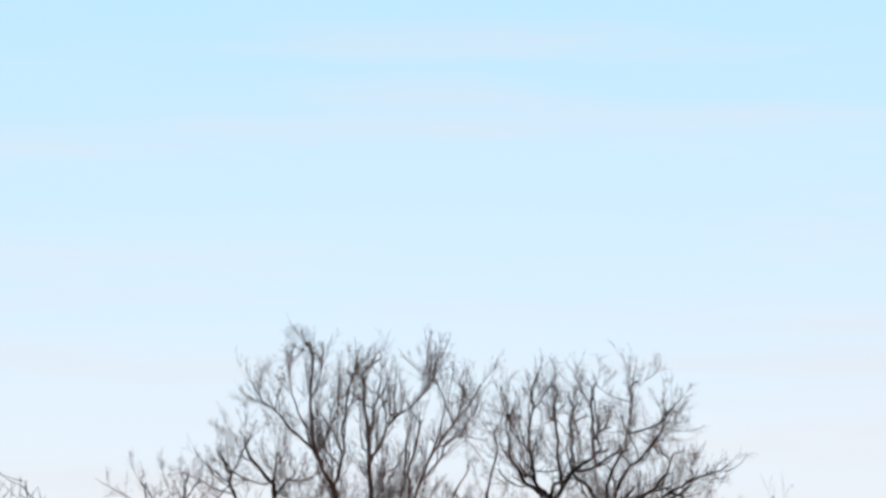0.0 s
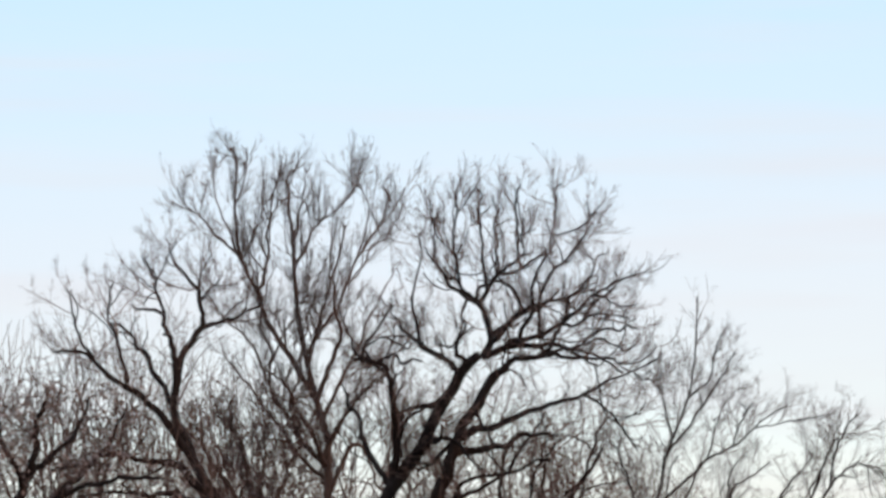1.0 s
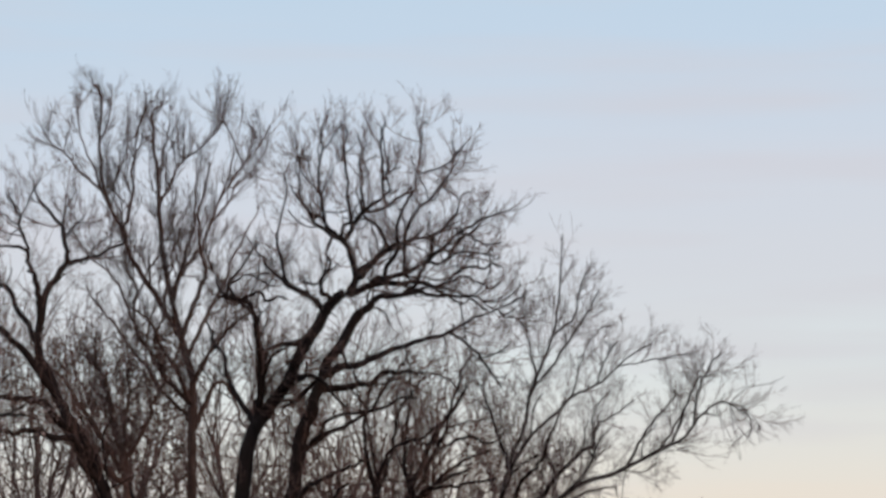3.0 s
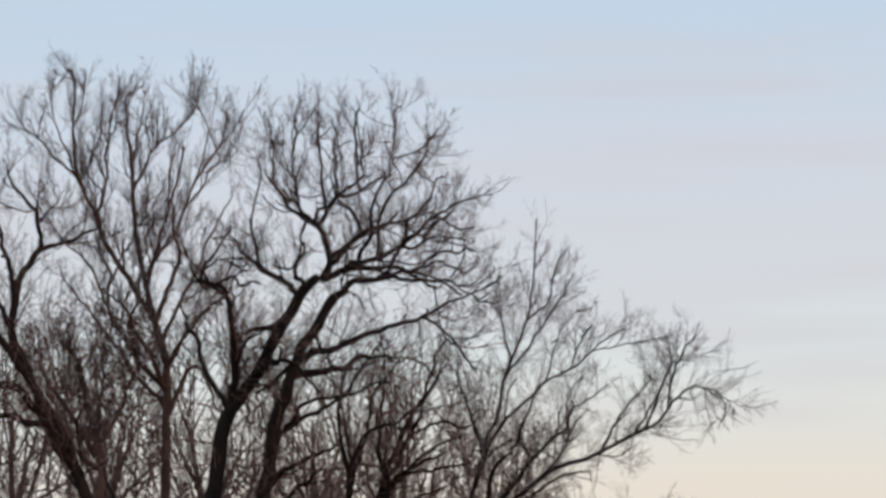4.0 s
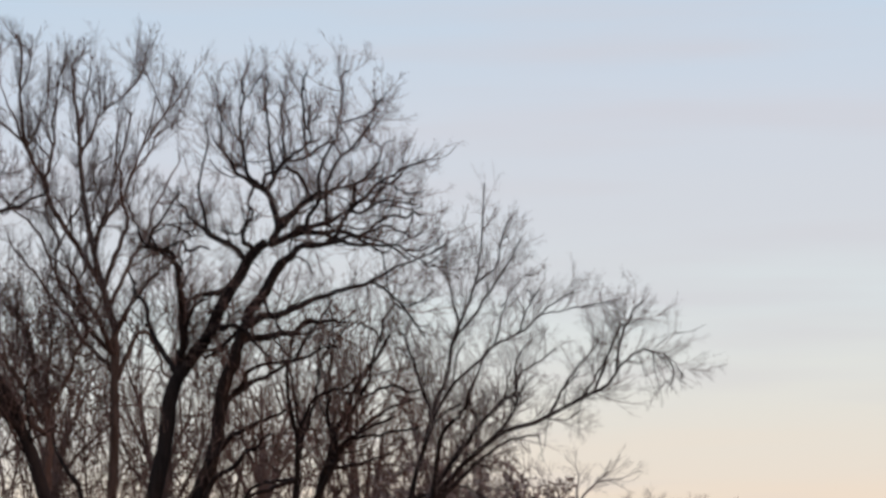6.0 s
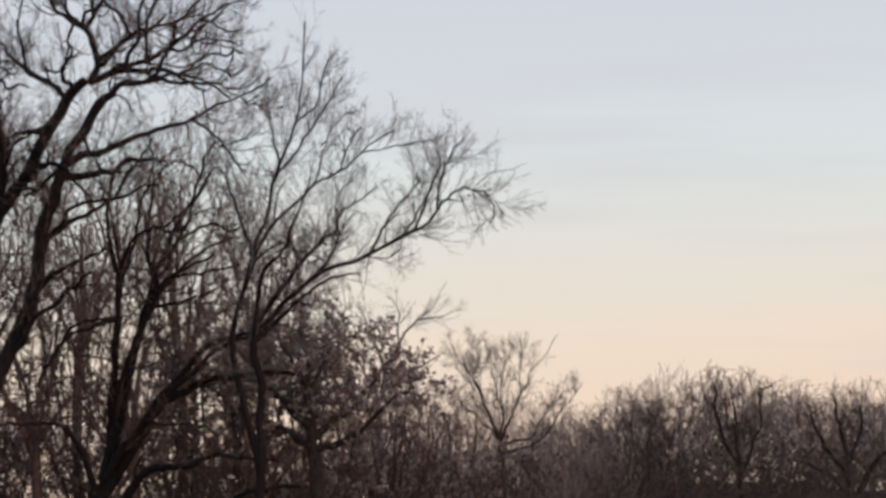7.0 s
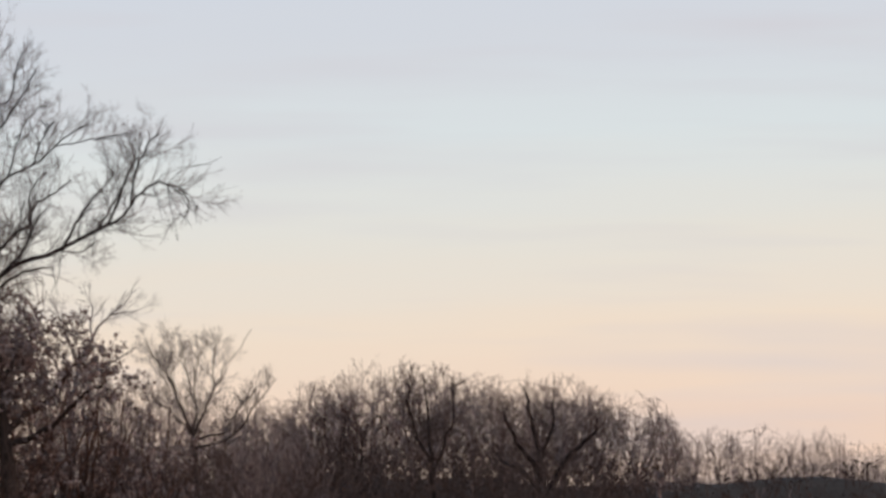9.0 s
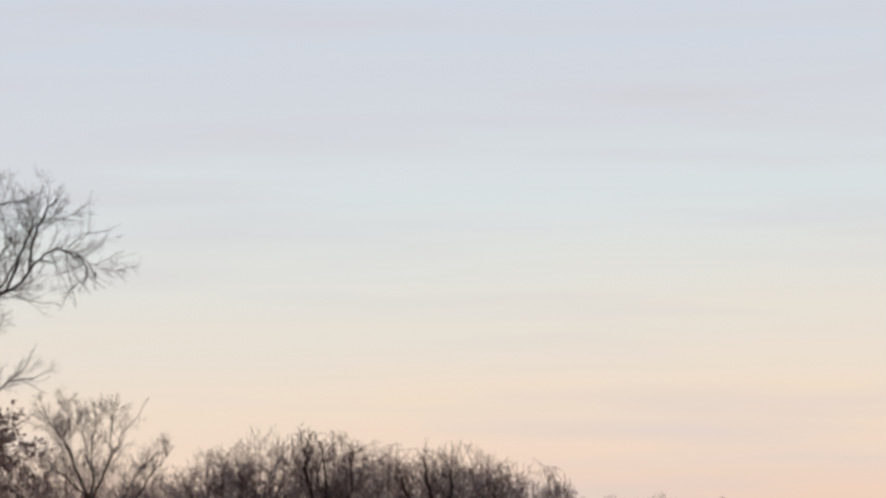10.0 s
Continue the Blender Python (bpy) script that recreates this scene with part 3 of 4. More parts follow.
mulberry.limb('limb', 0.264, 0.05, (0.12, 0, 2.72), (1.29, -0.4, 4.84), (2.41, -0.8, 6.22), (3.56, -1.2, 7.64), (5.01, -1.6, 8.02), (5.93, -2, 8.09))
mulberry.limb('limb', 0.216, 0.05, (0.16, 0, 2.53), (1.85, -0.6, 5.39), (2.97, -1.2, 6.27), (4.26, -1.8, 6.63), (6.1, -2.4, 6.79), (6.82, -3, 6.52))
mulberry.limb('limb', 0.192, 0.05, (0.16, 0, 1.79), (1.47, -0.75, 3.41), (2.78, -1.5, 3.79), (4.25, -2.25, 4.03), (6.81, -3, 3.78))
mulberry.limb('limb', 0.216, 0.05, (0, 0, -0.2), (1.65, -0.67, 0.48), (2.95, -1.33, 1.21), (4.03, -2, 2.27), (4.94, -2.67, 2.81), (6.07, -3.33, 2.98), (7.14, -4, 3))
mulberry.limb('limb', 0.12, 0.035, (0.08, 0, 2.72), (-0.93, -0.67, 4.94), (-2.01, -1.33, 5.21), (-3.07, -2, 5.1))
mulberry.limb('limb', 0.1, 0.03, (1.69, 0.4, 9.08), (2.77, 1.2, 9.3), (3.9, 2, 9.73))
mulberry.limb('limb', 0.1, 0.03, (0.6, 0, 9.33), (0.96, 0.5, 10.86), (1.33, 1, 12.22), (1.7, 1.5, 13.4), (2.07, 2, 14.11))
mulberry.limb('limb', 0.09, 0.03, (1.72, 0, 8.57), (2.29, -0.4, 10.23), (2.76, -0.8, 11.33), (3.23, -1.2, 12.79), (3.7, -1.6, 13.87), (4.12, -2, 14.57))
mulberry.limb('limb', 0.08, 0.03, (1.53, 0, 8.57), (2.2, -0.62, 9.66), (3.13, -1.25, 10.03), (4.06, -1.88, 10.17), (4.98, -2.5, 10.23))
mulberry.limb('limb', 0.08, 0.03, (0.54, 0, 8.77), (-0.27, 0.62, 8.62), (-0.95, 1.25, 8.27), (-1.54, 1.88, 7.45), (-2.13, 2.5, 6.63))
mulberry.limb('limb', 0.07, 0.03, (0.6, 0, 10.27), (0.45, 0.67, 11.63), (0.28, 1.33, 12.82), (-0.21, 2, 13.55))
mulberry.limb('limb', 0.06, 0.03, (1.72, 0.5, 13.31), (2.37, 1.33, 13.86), (3.12, 2.17, 13.84), (3.68, 3, 13.33))
mulberry.limb('limb', 0.06, 0.03, (2.76, -0.5, 11.35), (3.7, -1.33, 11.66), (4.53, -2.17, 11.4), (5.17, -3, 11.89))
mulberry.limb('limb', 0.2, 0.05, (0.25, 0.00, 3.09), (0.82, -0.50, 4.19), (1.70, -1.00, 5.33), (2.79, -1.50, 6.56), (3.90, -2.00, 7.46), (5.00, -2.50, 7.98), (6.09, -3.00, 7.77))
mulberry.limb('stem', 0.13, 0.04, (0.06, 0.00, 2.91), (0.45, -0.29, 4.94), (0.73, -0.57, 6.24), (1.08, -0.86, 7.52), (1.64, -1.14, 8.62), (2.24, -1.43, 9.53), (2.98, -1.71, 10.06), (3.91, -2.00, 10.60))

willow = TreeKit(1.03, 124)
willow.limb('trunk', 0.17, 0.14, (0, 0, -0.2), (0.05, 0, 1.57), (0.09, 0, 4.33))
willow.limb('stem', 0.14, 0.12, (0.09, 0, 4.33), (0.06, 0, 5.88), (-0.1, 0, 7.1), (-0.07, 0, 7.96))
willow.limb('stem', 0.16, 0.02, (0.09, 0, 3.29), (-0.54, 0.11, 5.37), (-0.97, 0.22, 7.11), (-0.75, 0.33, 8.68), (-0.26, 0.44, 10.25), (0.18, 0.56, 11.52), (0.45, 0.67, 12.58), (1.15, 0.78, 14.13), (1.34, 0.89, 15.11), (1.52, 1, 17.42))
willow.limb('limb', 0.08, 0.02, (0.44, 0.5, 12.56), (1.31, 0, 13.49), (2.35, -0.5, 14.96), (2.9, -1, 16.17))
willow.limb('limb', 0.13, 0.02, (-0.65, 0, 8.83), (-0.27, -0.29, 10.03), (0.77, -0.57, 11.36), (1.81, -0.86, 12.2), (2.53, -1.14, 12.55), (3.52, -1.43, 13.35), (4.54, -1.71, 13.96), (5.48, -2, 14.45))
willow.limb('limb', 0.13, 0.02, (-0.07, 0, 7.79), (0.78, 0.42, 9.03), (1.49, 0.83, 10.1), (2.41, 1.25, 11.04), (2.95, 1.67, 11.74), (4, 2.08, 12.51), (5.09, 2.5, 13.4))
willow.limb('limb', 0.09, 0.03, (2.63, 1, 10.02), (2.51, 1.25, 10.65), (2.42, 1.5, 11.06))
willow.limb('stem', 0.17, 0.016, (-0.07, 0, 7.7), (0.59, -0.11, 8.3), (1.46, -0.22, 9.07), (2.5, -0.33, 9.75), (3.54, -0.44, 10.26), (4.65, -0.56, 10.70), (5.21, -0.65, 11.08), (5.64, -0.74, 11.63), (6.12, -0.82, 11.85), (6.58, -0.91, 12.00), (6.94, -1.00, 11.75))
willow.limb('limb', 0.05, 0.02, (5.36, -0.5, 11.35), (5.69, -1, 12.55), (6.01, -1.5, 13.2), (6.68, -2, 13.84))
willow.limb('limb', 0.05, 0.015, (6.62, -0.8, 12.14), (7.18, -0.15, 11.84), (7.86, 0.5, 11.07))
willow.limb('limb', 0.12, 0.02, (-0.02, 0, 7.44), (0.78, 0.75, 8.17), (1.84, 1.5, 9.17), (3.07, 2.25, 9.62), (3.57, 3, 9.35))
willow.limb('limb', 0.08, 0.02, (-0.26, 0.5, 10.17), (-0.6, 1.33, 11.72), (-1.21, 2.17, 13.03), (-1.83, 3, 14))
willow.limb('limb', 0.09, 0.02, (-0.1, -0.2, 7.61), (0.24, -0.9, 9.47), (0.75, -1.6, 10.28), (1.43, -2.3, 11.76), (1.93, -3, 12.56))
willow.limb('limb', 0.06, 0.02, (2.53, -1, 12.56), (2.81, -2, 13.33), (3.3, -3, 14))
willow.limb('limb', 0.06, 0.02, (2.4, 1, 11.02), (2.58, 2, 12.12), (3.32, 3, 12.92))
willow.limb('limb', 0.014, 0.006, (4.23, -0.6, 10.55), (4.29, -0.57, 10.08), (4.36, -0.53, 9.65), (4.26, -0.5, 9.3))
willow.limb('limb', 0.014, 0.006, (3.19, -0.5, 10.07), (3.32, -0.6, 9.56), (3.28, -0.7, 9.12), (3.1, -0.8, 8.74))
willow.limb('limb', 0.014, 0.006, (6.61, -0.9, 12.04), (6.68, -0.8, 11.35), (6.82, -0.7, 10.75), (6.93, -0.6, 10.29))
willow.limb('limb', 0.012, 0.006, (6.16, -0.9, 11.87), (6.32, -1.05, 11.42), (6.41, -1.2, 10.94))
willow.limb('limb', 0.012, 0.006, (7.13, -0.9, 11.78), (7.39, -1.05, 11.33), (7.48, -1.2, 10.77))
willow.limb('limb', 0.014, 0.006, (3.09, 2.9, 9.66), (3.29, 2.7, 9.24), (3.37, 2.5, 8.75))
willow.limb('limb', 0.06, 0.015, (1.8, -0.3, 9.29), (2.35, 0.3, 10.23), (2.72, 0.9, 11.06), (3.44, 1.5, 11.9))
willow.limb('limb', 0.06, 0.015, (3.53, -0.6, 10.25), (4.08, -0.07, 11.25), (4.81, 0.47, 12.16), (5.27, 1, 12.91))
willow.limb('limb', 0.05, 0.015, (4.71, -0.6, 10.75), (5.24, -1.23, 11.84), (5.47, -1.87, 12.48), (5.87, -2.5, 13.07))
willow.limb('limb', 0.06, 0.015, (0.8, 0.6, 13.06), (0.46, 1.4, 14.19), (0.3, 2.2, 15.16), (0.49, 3, 16.14))
willow.limb('limb', 0.06, 0.015, (1.19, 0.6, 14.2), (1.84, 0.07, 14.76), (2.09, -0.47, 15.75), (2.34, -1, 16.38))
willow.limb('limb', 0.06, 0.015, (1.8, -1, 12.18), (2.08, -0.33, 13.32), (2.54, 0.33, 14.26), (3.27, 1, 14.85))
willow.limb('limb', 0.05, 0.015, (3.18, -1.2, 13.1), (4.02, -1.8, 13.18), (4.85, -2.4, 13.29), (5.68, -3, 13.49))
willow.limb('limb', 0.013, 0.005, (6.59, -0.90, 12.00), (7.01, -1.00, 12.40), (7.61, -1.10, 12.57), (8.24, -1.20, 12.80))
willow.limb('limb', 0.012, 0.005, (6.12, -0.90, 11.86), (6.41, -1.00, 12.26), (7.09, -1.10, 12.50), (7.86, -1.20, 12.60))
willow.limb('limb', 0.012, 0.005, (6.95, -0.90, 11.76), (7.21, -1.00, 11.33), (7.55, -1.10, 11.02), (7.82, -1.20, 10.85))
willow.limb('limb', 0.011, 0.005, (6.58, -0.90, 11.93), (6.83, -1.00, 11.31), (7.14, -1.10, 10.91), (7.37, -1.20, 10.70))
willow.limb('limb', 0.011, 0.005, (6.15, -0.90, 11.79), (6.39, -1.00, 11.37), (6.62, -1.10, 10.84), (6.85, -1.20, 10.28))
willow.limb('limb', 0.011, 0.005, (5.63, -0.90, 11.58), (5.56, -1.00, 11.14), (5.45, -1.10, 10.74), (5.58, -1.20, 10.31))
willow.limb('limb', 0.045, 0.015, (4.61, -0.60, 10.70), (4.83, -0.48, 11.18), (5.23, -0.36, 11.97), (5.59, -0.24, 12.68), (5.86, -0.12, 13.30), (6.65, 0.00, 14.06))

pin_oak = TreeKit(3.59, 146)
pin_oak.limb('trunk', 0.34, 0.28, (0, 0, -0.2), (-0.09, 0, 1.55), (-0.28, 0, 3.99))
pin_oak.limb('stem', 0.26, 0.06, (-0.28, 0, 3.99), (-0.51, 0, 6.02), (-0.67, 0, 8.06), (-0.86, 0, 9.7))
pin_oak.limb('limb', 0.16, 0.035, (-0.38, 0, 4.8), (0.98, 0.67, 6.03), (2.03, 1.33, 7.28), (2.69, 2, 8.03))
pin_oak.limb('limb', 0.16, 0.035, (-0.44, 0, 5.21), (-1.9, -0.67, 6.62), (-3.11, -1.33, 8.02), (-4.12, -2, 9.2))
pin_oak.limb('limb', 0.14, 0.035, (-0.32, 0, 4.39), (1.32, -1, 5.17), (2.51, -2, 6.35), (3.27, -3, 6.71))
pin_oak.limb('limb', 0.14, 0.035, (-0.38, 0, 4.6), (-2.3, 1, 5.65), (-3.93, 2, 6.72), (-5.38, 3, 7.8))
pin_oak.limb('limb', 0.1, 0.03, (-0.57, 0, 6.84), (0.4, 1.5, 8.12), (1.06, 3, 8.81))
pin_oak.limb('limb', 0.1, 0.03, (-0.57, 0, 6.63), (-1.5, -1.5, 8.4), (-2.12, -3, 9.14))

scrub_oak = TreeKit(-18.4, 118)
scrub_oak.limb('trunk', 0.36, 0.28, (0, 0, 2.32), (0.11, 0, 5.27), (0.31, 0, 7.74))
scrub_oak.limb('stem', 0.26, 0.06, (0.31, 0, 7.74), (0.85, 0, 9.89), (1.31, 0, 11.55), (1.62, 0, 13.22))
scrub_oak.limb('limb', 0.16, 0.035, (0.53, 0, 8.89), (2.27, 0.5, 10.59), (3.35, 1, 11.97), (3.94, 1.5, 13.37))
scrub_oak.limb('limb', 0.16, 0.035, (0.37, 0, 8.56), (-0.59, -0.5, 10.51), (-1.03, -1, 11.79), (-1.47, -1.5, 13.07))
scrub_oak.limb('limb', 0.12, 0.035, (1.08, 0, 10.88), (2.3, 1.25, 12.33), (2.62, 2.5, 13.81))
scrub_oak.limb('limb', 0.12, 0.035, (1.08, 0, 10.72), (0.49, -1.25, 12.1), (0.33, -2.5, 13.3))
scrub_oak.limb('limb', 0.12, 0.035, (0.85, 0, 9.72), (2.75, -0.67, 10.67), (4.48, -1.33, 10.95), (5.55, -2, 10.73))

hackberry = TreeKit(6.27, 172)
hackberry.limb('trunk', 0.16, 0.12, (0, 0, -0.2), (0.12, 0, 3.43), (0.24, 0, 6.79))
hackberry.limb('stem', 0.12, 0.02, (0.24, 0, 6.79), (0.79, 0.17, 8.91), (1.77, 0.33, 10.27), (2.85, 0.5, 11.34))
hackberry.limb('limb', 0.07, 0.02, (0.58, 0, 8.23), (0.05, -0.5, 9.66), (-0.33, -1, 10.71))
hackberry.limb('limb', 0.06, 0.02, (1.08, 0.2, 9.4), (1.2, 0.6, 10.48), (1.08, 1, 11.47))
hackberry.limb('limb', 0.08, 0.02, (0.29, 0, 7.27), (1.83, -0.75, 8.32), (3.23, -1.5, 9.16))
hackberry.limb('limb', 0.07, 0.02, (0.26, 0, 7.03), (-0.4, 0.75, 8.51), (-0.85, 1.5, 9.27))
hackberry.limb('limb', 0.05, 0.02, (2.01, 0.2, 10.45), (2.47, -0.15, 10.51), (3.18, -0.5, 10.6))

ash = TreeKit(13.71, 200)
ash.limb('trunk', 0.14, 0.11, (0.1, 0, -0.2), (0.12, 0.00, 3.59), (-0.04, 0.00, 5.83))
ash.limb('limb', 0.1, 0.015, (-0.04, 0.00, 5.83), (-0.64, 0.10, 7.24), (-0.97, 0.20, 8.36), (-1.24, 0.30, 9.49), (-1.17, 0.40, 10.76), (-1.02, 0.50, 11.80))
ash.limb('limb', 0.07, 0.015, (-0.04, 0.00, 5.83), (0.08, 0.38, 7.24), (0.08, 0.75, 8.66), (0.23, 1.12, 10.08), (0.69, 1.50, 11.08))
ash.limb('limb', 0.08, 0.015, (-0.04, 0.00, 5.83), (0.54, -0.25, 7.22), (1.00, -0.50, 8.33), (1.50, -0.75, 9.58), (1.90, -1.00, 10.88))
ash.limb('limb', 0.07, 0.015, (0.13, 0.00, 5.41), (1.57, 0.50, 6.12), (2.32, 1.00, 7.25), (3.22, 1.50, 8.39), (3.61, 2.00, 9.97))
ash.limb('limb', 0.07, 0.015, (0.13, 0.00, 5.27), (1.78, -0.38, 5.82), (2.74, -0.75, 6.92), (3.56, -1.12, 8.16), (4.51, -1.50, 9.07))
ash.limb('limb', 0.05, 0.015, (-0.93, 0.00, 8.07), (-1.58, -0.67, 9.17), (-2.23, -1.33, 9.98), (-2.62, -2.00, 10.84))
ash.limb('limb', 0.05, 0.015, (0.05, 0.00, 7.23), (-0.31, 0.83, 8.66), (-0.41, 1.67, 9.96), (-0.47, 2.50, 10.85))
ash.limb('limb', 0.05, 0.015, (1.55, 0.00, 9.47), (2.22, -0.50, 10.15), (2.66, -1.00, 10.96), (2.90, -1.50, 11.22))
ash.limb('limb', 0.06, 0.015, (-0.04, 0.00, 5.69), (-1.01, -0.33, 6.81), (-2.14, -0.67, 7.78), (-2.99, -1.00, 8.55))
ash.limb('limb', 0.05, 0.015, (1.04, 0.00, 8.35), (0.96, 0.33, 9.48), (1.10, 0.67, 10.48), (1.02, 1.00, 11.06))

elm = TreeKit(40.44, 262)
elm.limb('trunk', 0.459, 0.336, (0, 0, -0.2), (0.1, 0, -0.2), (0.28, 0, 2.68))
elm.limb('stem', 0.351, 0.060, (0.28, 0, 2.68), (0.24, 0.12, 4.9), (-0.09, 0.25, 7.12), (-0.43, 0.38, 8.98), (-0.7, 0.5, 10.09))
elm.limb('stem', 0.270, 0.048, (0.28, 0, 3.05), (1.57, -0.25, 5.44), (2.67, -0.5, 6.65), (3.57, -0.75, 7.45), (3.76, -1, 8.37))
elm.limb('stem', 0.216, 0.048, (0.22, 0, 4.53), (-1.28, -0.67, 6.55), (-2.11, -1.33, 7.83), (-2.57, -2, 8.92))
elm.limb('stem', 0.189, 0.036, (0.12, 0, 5.27), (0.8, 0.67, 7.12), (1.29, 1.33, 8.62), (1.34, 2, 9.76))
elm.limb('stem', 0.162, 0.036, (0.29, 0, 3.42), (-1.09, 0.67, 4.91), (-2.11, 1.33, 5.67), (-2.76, 2, 6.43))

locust = TreeKit(33.93, 264)
locust.limb('trunk', 0.351, 0.240, (0, 0, -0.2), (0.02, 0, -0.2), (-0.03, 0, 2.36))
locust.limb('stem', 0.270, 0.036, (-0.03, 0, 2.36), (-0.15, 0.12, 4.59), (-0.26, 0.25, 7.19), (-0.38, 0.38, 9.06), (-0.65, 0.5, 10.93))
locust.limb('stem', 0.135, 0.036, (-0.04, 0, 1.25), (-0.85, -0.5, 2), (-1.36, -1, 2.37), (-2.08, -1.5, 3.48))
locust.limb('stem', 0.162, 0.036, (-0.16, 0, 4.96), (0.82, 0.5, 7.19), (1.28, 1, 9.07), (1.28, 1.5, 10.58))
locust.limb('stem', 0.162, 0.036, (-0.2, 0, 5.33), (-1.37, -0.5, 7.55), (-1.9, -1, 9.39), (-2.02, -1.5, 10.86))


def orders(bough, shoot, twig, dens, rise, wander, angle=(42, 34, 40), fine=1.0, shrink=0.4):
    return [
        dict(per_metre=dens[0], length=bough, angle=angle[0], rise=rise[0], wander=wander, points=7, thin=0.011, start=0.12, least=0.013 * fine, shrink=shrink, reach=0.8),
        dict(per_metre=dens[1], length=shoot, angle=angle[1], rise=rise[1], wander=wander * 0.9, points=4, thin=0.011, start=0.1, least=0.010 * fine, shrink=0.35),
        dict(per_metre=dens[2], length=twig, angle=angle[2], rise=rise[2], wander=wander, points=2, thin=0.012, start=0.05, least=0.008 * fine, shrink=0.2),
    ]


upright = orders((0.8, 2.2), (0.45, 1.2), (0.14, 0.42), (2.7, 4.2, 6.0), (0.13, 0.14, 0.08), 0.13, (46, 36, 40), 0.58)
poplar.grow("poplar_tree", "great bare poplar with dark, crooked spreading limbs", bark_dark, twig_red, 31, upright, arms=1.0, arm_length=(1.2, 2.8), arm_rise=0.05, trim=0.78, gnarl=1.35)
slender = orders((0.7, 2.0), (0.4, 1.1), (0.14, 0.42), (3.9, 4.4, 6.0), (0.14, 0.13, 0.08), 0.10, (30, 30, 40), 0.55)
cottonwood.grow("cottonwood_tree", "tall bare cottonwood with slender upright reddish stems", bark_red, twig_pale, 12, slender, arms=0.6, arm_length=(1.5, 3.2), arm_rise=0.07, trim=0.75)
crooked = orders((0.9, 2.6), (0.5, 1.3), (0.15, 0.5), (2.4, 4.0, 6.0), (0.15, 0.15, 0.1), 0.14, (44, 36, 40), 0.66)
maple.grow("maple_tree", "bare dark maple with low curving limbs", bark_dark, twig_red, 13, crooked, arms=0.9, trim=0.8, gnarl=1.3)
bushy = orders((0.8, 2.2), (0.4, 1.1), (0.2, 0.5), (6.4, 5.6, 6.4), (0.16, 0.12, 0.08), 0.14, (34, 38, 44), 1.0)
thornapple.grow("thorn_tree", "dense twiggy upright thorn tree between larger trees", bark_red, twig_red, 14, bushy, 0.35, 0.11)
mulberry.grow("mulberry_tree", "bare many-stemmed tree with low arching limbs", bark_dark, twig_red, 15, crooked, arms=0.5, gnarl=0.7)
lacy = orders((0.7, 2.2), (0.45, 1.3), (0.2, 0.6), (4.4, 5.2, 6.4), (0.11, 0.09, 0.03), 0.14, (42, 36, 40), 0.5, 0.5)
willow.grow("willow_tree", "bare willow with long thin limbs reaching outward", bark_dark, twig_pale, 16, lacy, arms=0.5, arm_length=(1.0, 2.6), arm_rise=0.03, trim=0.8, gnarl=0.6)
oaky = orders((0.8, 2.4), (0.5, 1.2), (0.25, 0.6), (4.0, 5.4, 5.0), (0.03, 0.03, 0.0), 0.16, (52, 56, 54))
pin_oak.grow("oak_tree", "oak that has kept its withered brown leaves", bark_grey, twig_red, 17, oaky, 2.6, 0.17)
scrub_oak.grow("oak_tree", "low oak with clinging brown leaves and bare limbs", bark_dark, twig_red, 18, oaky, 0.9, 0.14)


def round_tree(name, label, x, y, top, wide, seed, bark, twig, dens=1.0, group="", stems=9, low=0.3, least=1.0, leaf=0.0, leaf_size=0.2, angle=46, rise=0.07, bough=0.3, shrink=0.5, full=0.93):
    """A bare tree with a round crown: a short trunk, stems that fan out, and grown boughs."""
    rng = np.random.default_rng(seed)
    kit = TreeKit(x, y)
    top -= float(ground_height(np.float64(x), np.float64(y)))
    fork = top * low
    kit.limb("trunk", 0.013 * top + 0.05, 0.010 * top + 0.04, (0, 0, 0), (rng.normal() * 0.15, rng.normal() * 0.15, fork * 0.5), (0, 0, fork))
    for k in range(stems):
        a = 2.4 * k + rng.random()
        out = wide * 0.5 * ((k + 0.5) / stems) ** 0.6
        lift = (top - fork) * math.sqrt(max(0.15, 1 - (out / (wide * 0.58)) ** 2)) * (full - 0.05 + 0.1 * rng.random())
        dx, dy = math.cos(a) * out, math.sin(a) * out
        kit.limb("stem", 0.008 * top + 0.02, 0.02, (0, 0, fork * (0.6 + 0.4 * rng.random())), (dx * 0.4 + rng.normal() * 0.2, dy * 0.4, fork + lift * 0.33), (dx * 0.78, dy * 0.78 + rng.normal() * 0.2, fork + lift * 0.68), (dx, dy, fork + lift))
    o = [
        dict(per_metre=1.5 * dens, length=(top * bough * 0.35, top * bough), angle=angle, rise=rise, wander=0.10, points=5, thin=0.014, start=0.12, least=0.018 * least, shrink=shrink),
        dict(per_metre=2.4 * dens, length=(top * 0.04, top * 0.10), angle=angle - 4, rise=rise, wander=0.14, points=3, thin=0.013, start=0.1, least=0.013 * least),
        dict(per_metre=3.4 * dens, length=(top * 0.02, top * 0.05), angle=angle - 4, rise=rise, wander=0.14, points=2, thin=0.013, start=0.1, least=0.010 * least),
    ]
    return kit.grow(name, label, bark, twig, seed, o, leaf=leaf, leaf_size=leaf_size, group=group, sides=7, single=0.03)


def spot(turn, y):
    """The x of a place y metres ahead, in the direction of that many degrees to the right."""
    return y * math.tan(radians(turn))


def crown_top(tilt, y):
    return 1.6 + y * math.tan(radians(tilt))


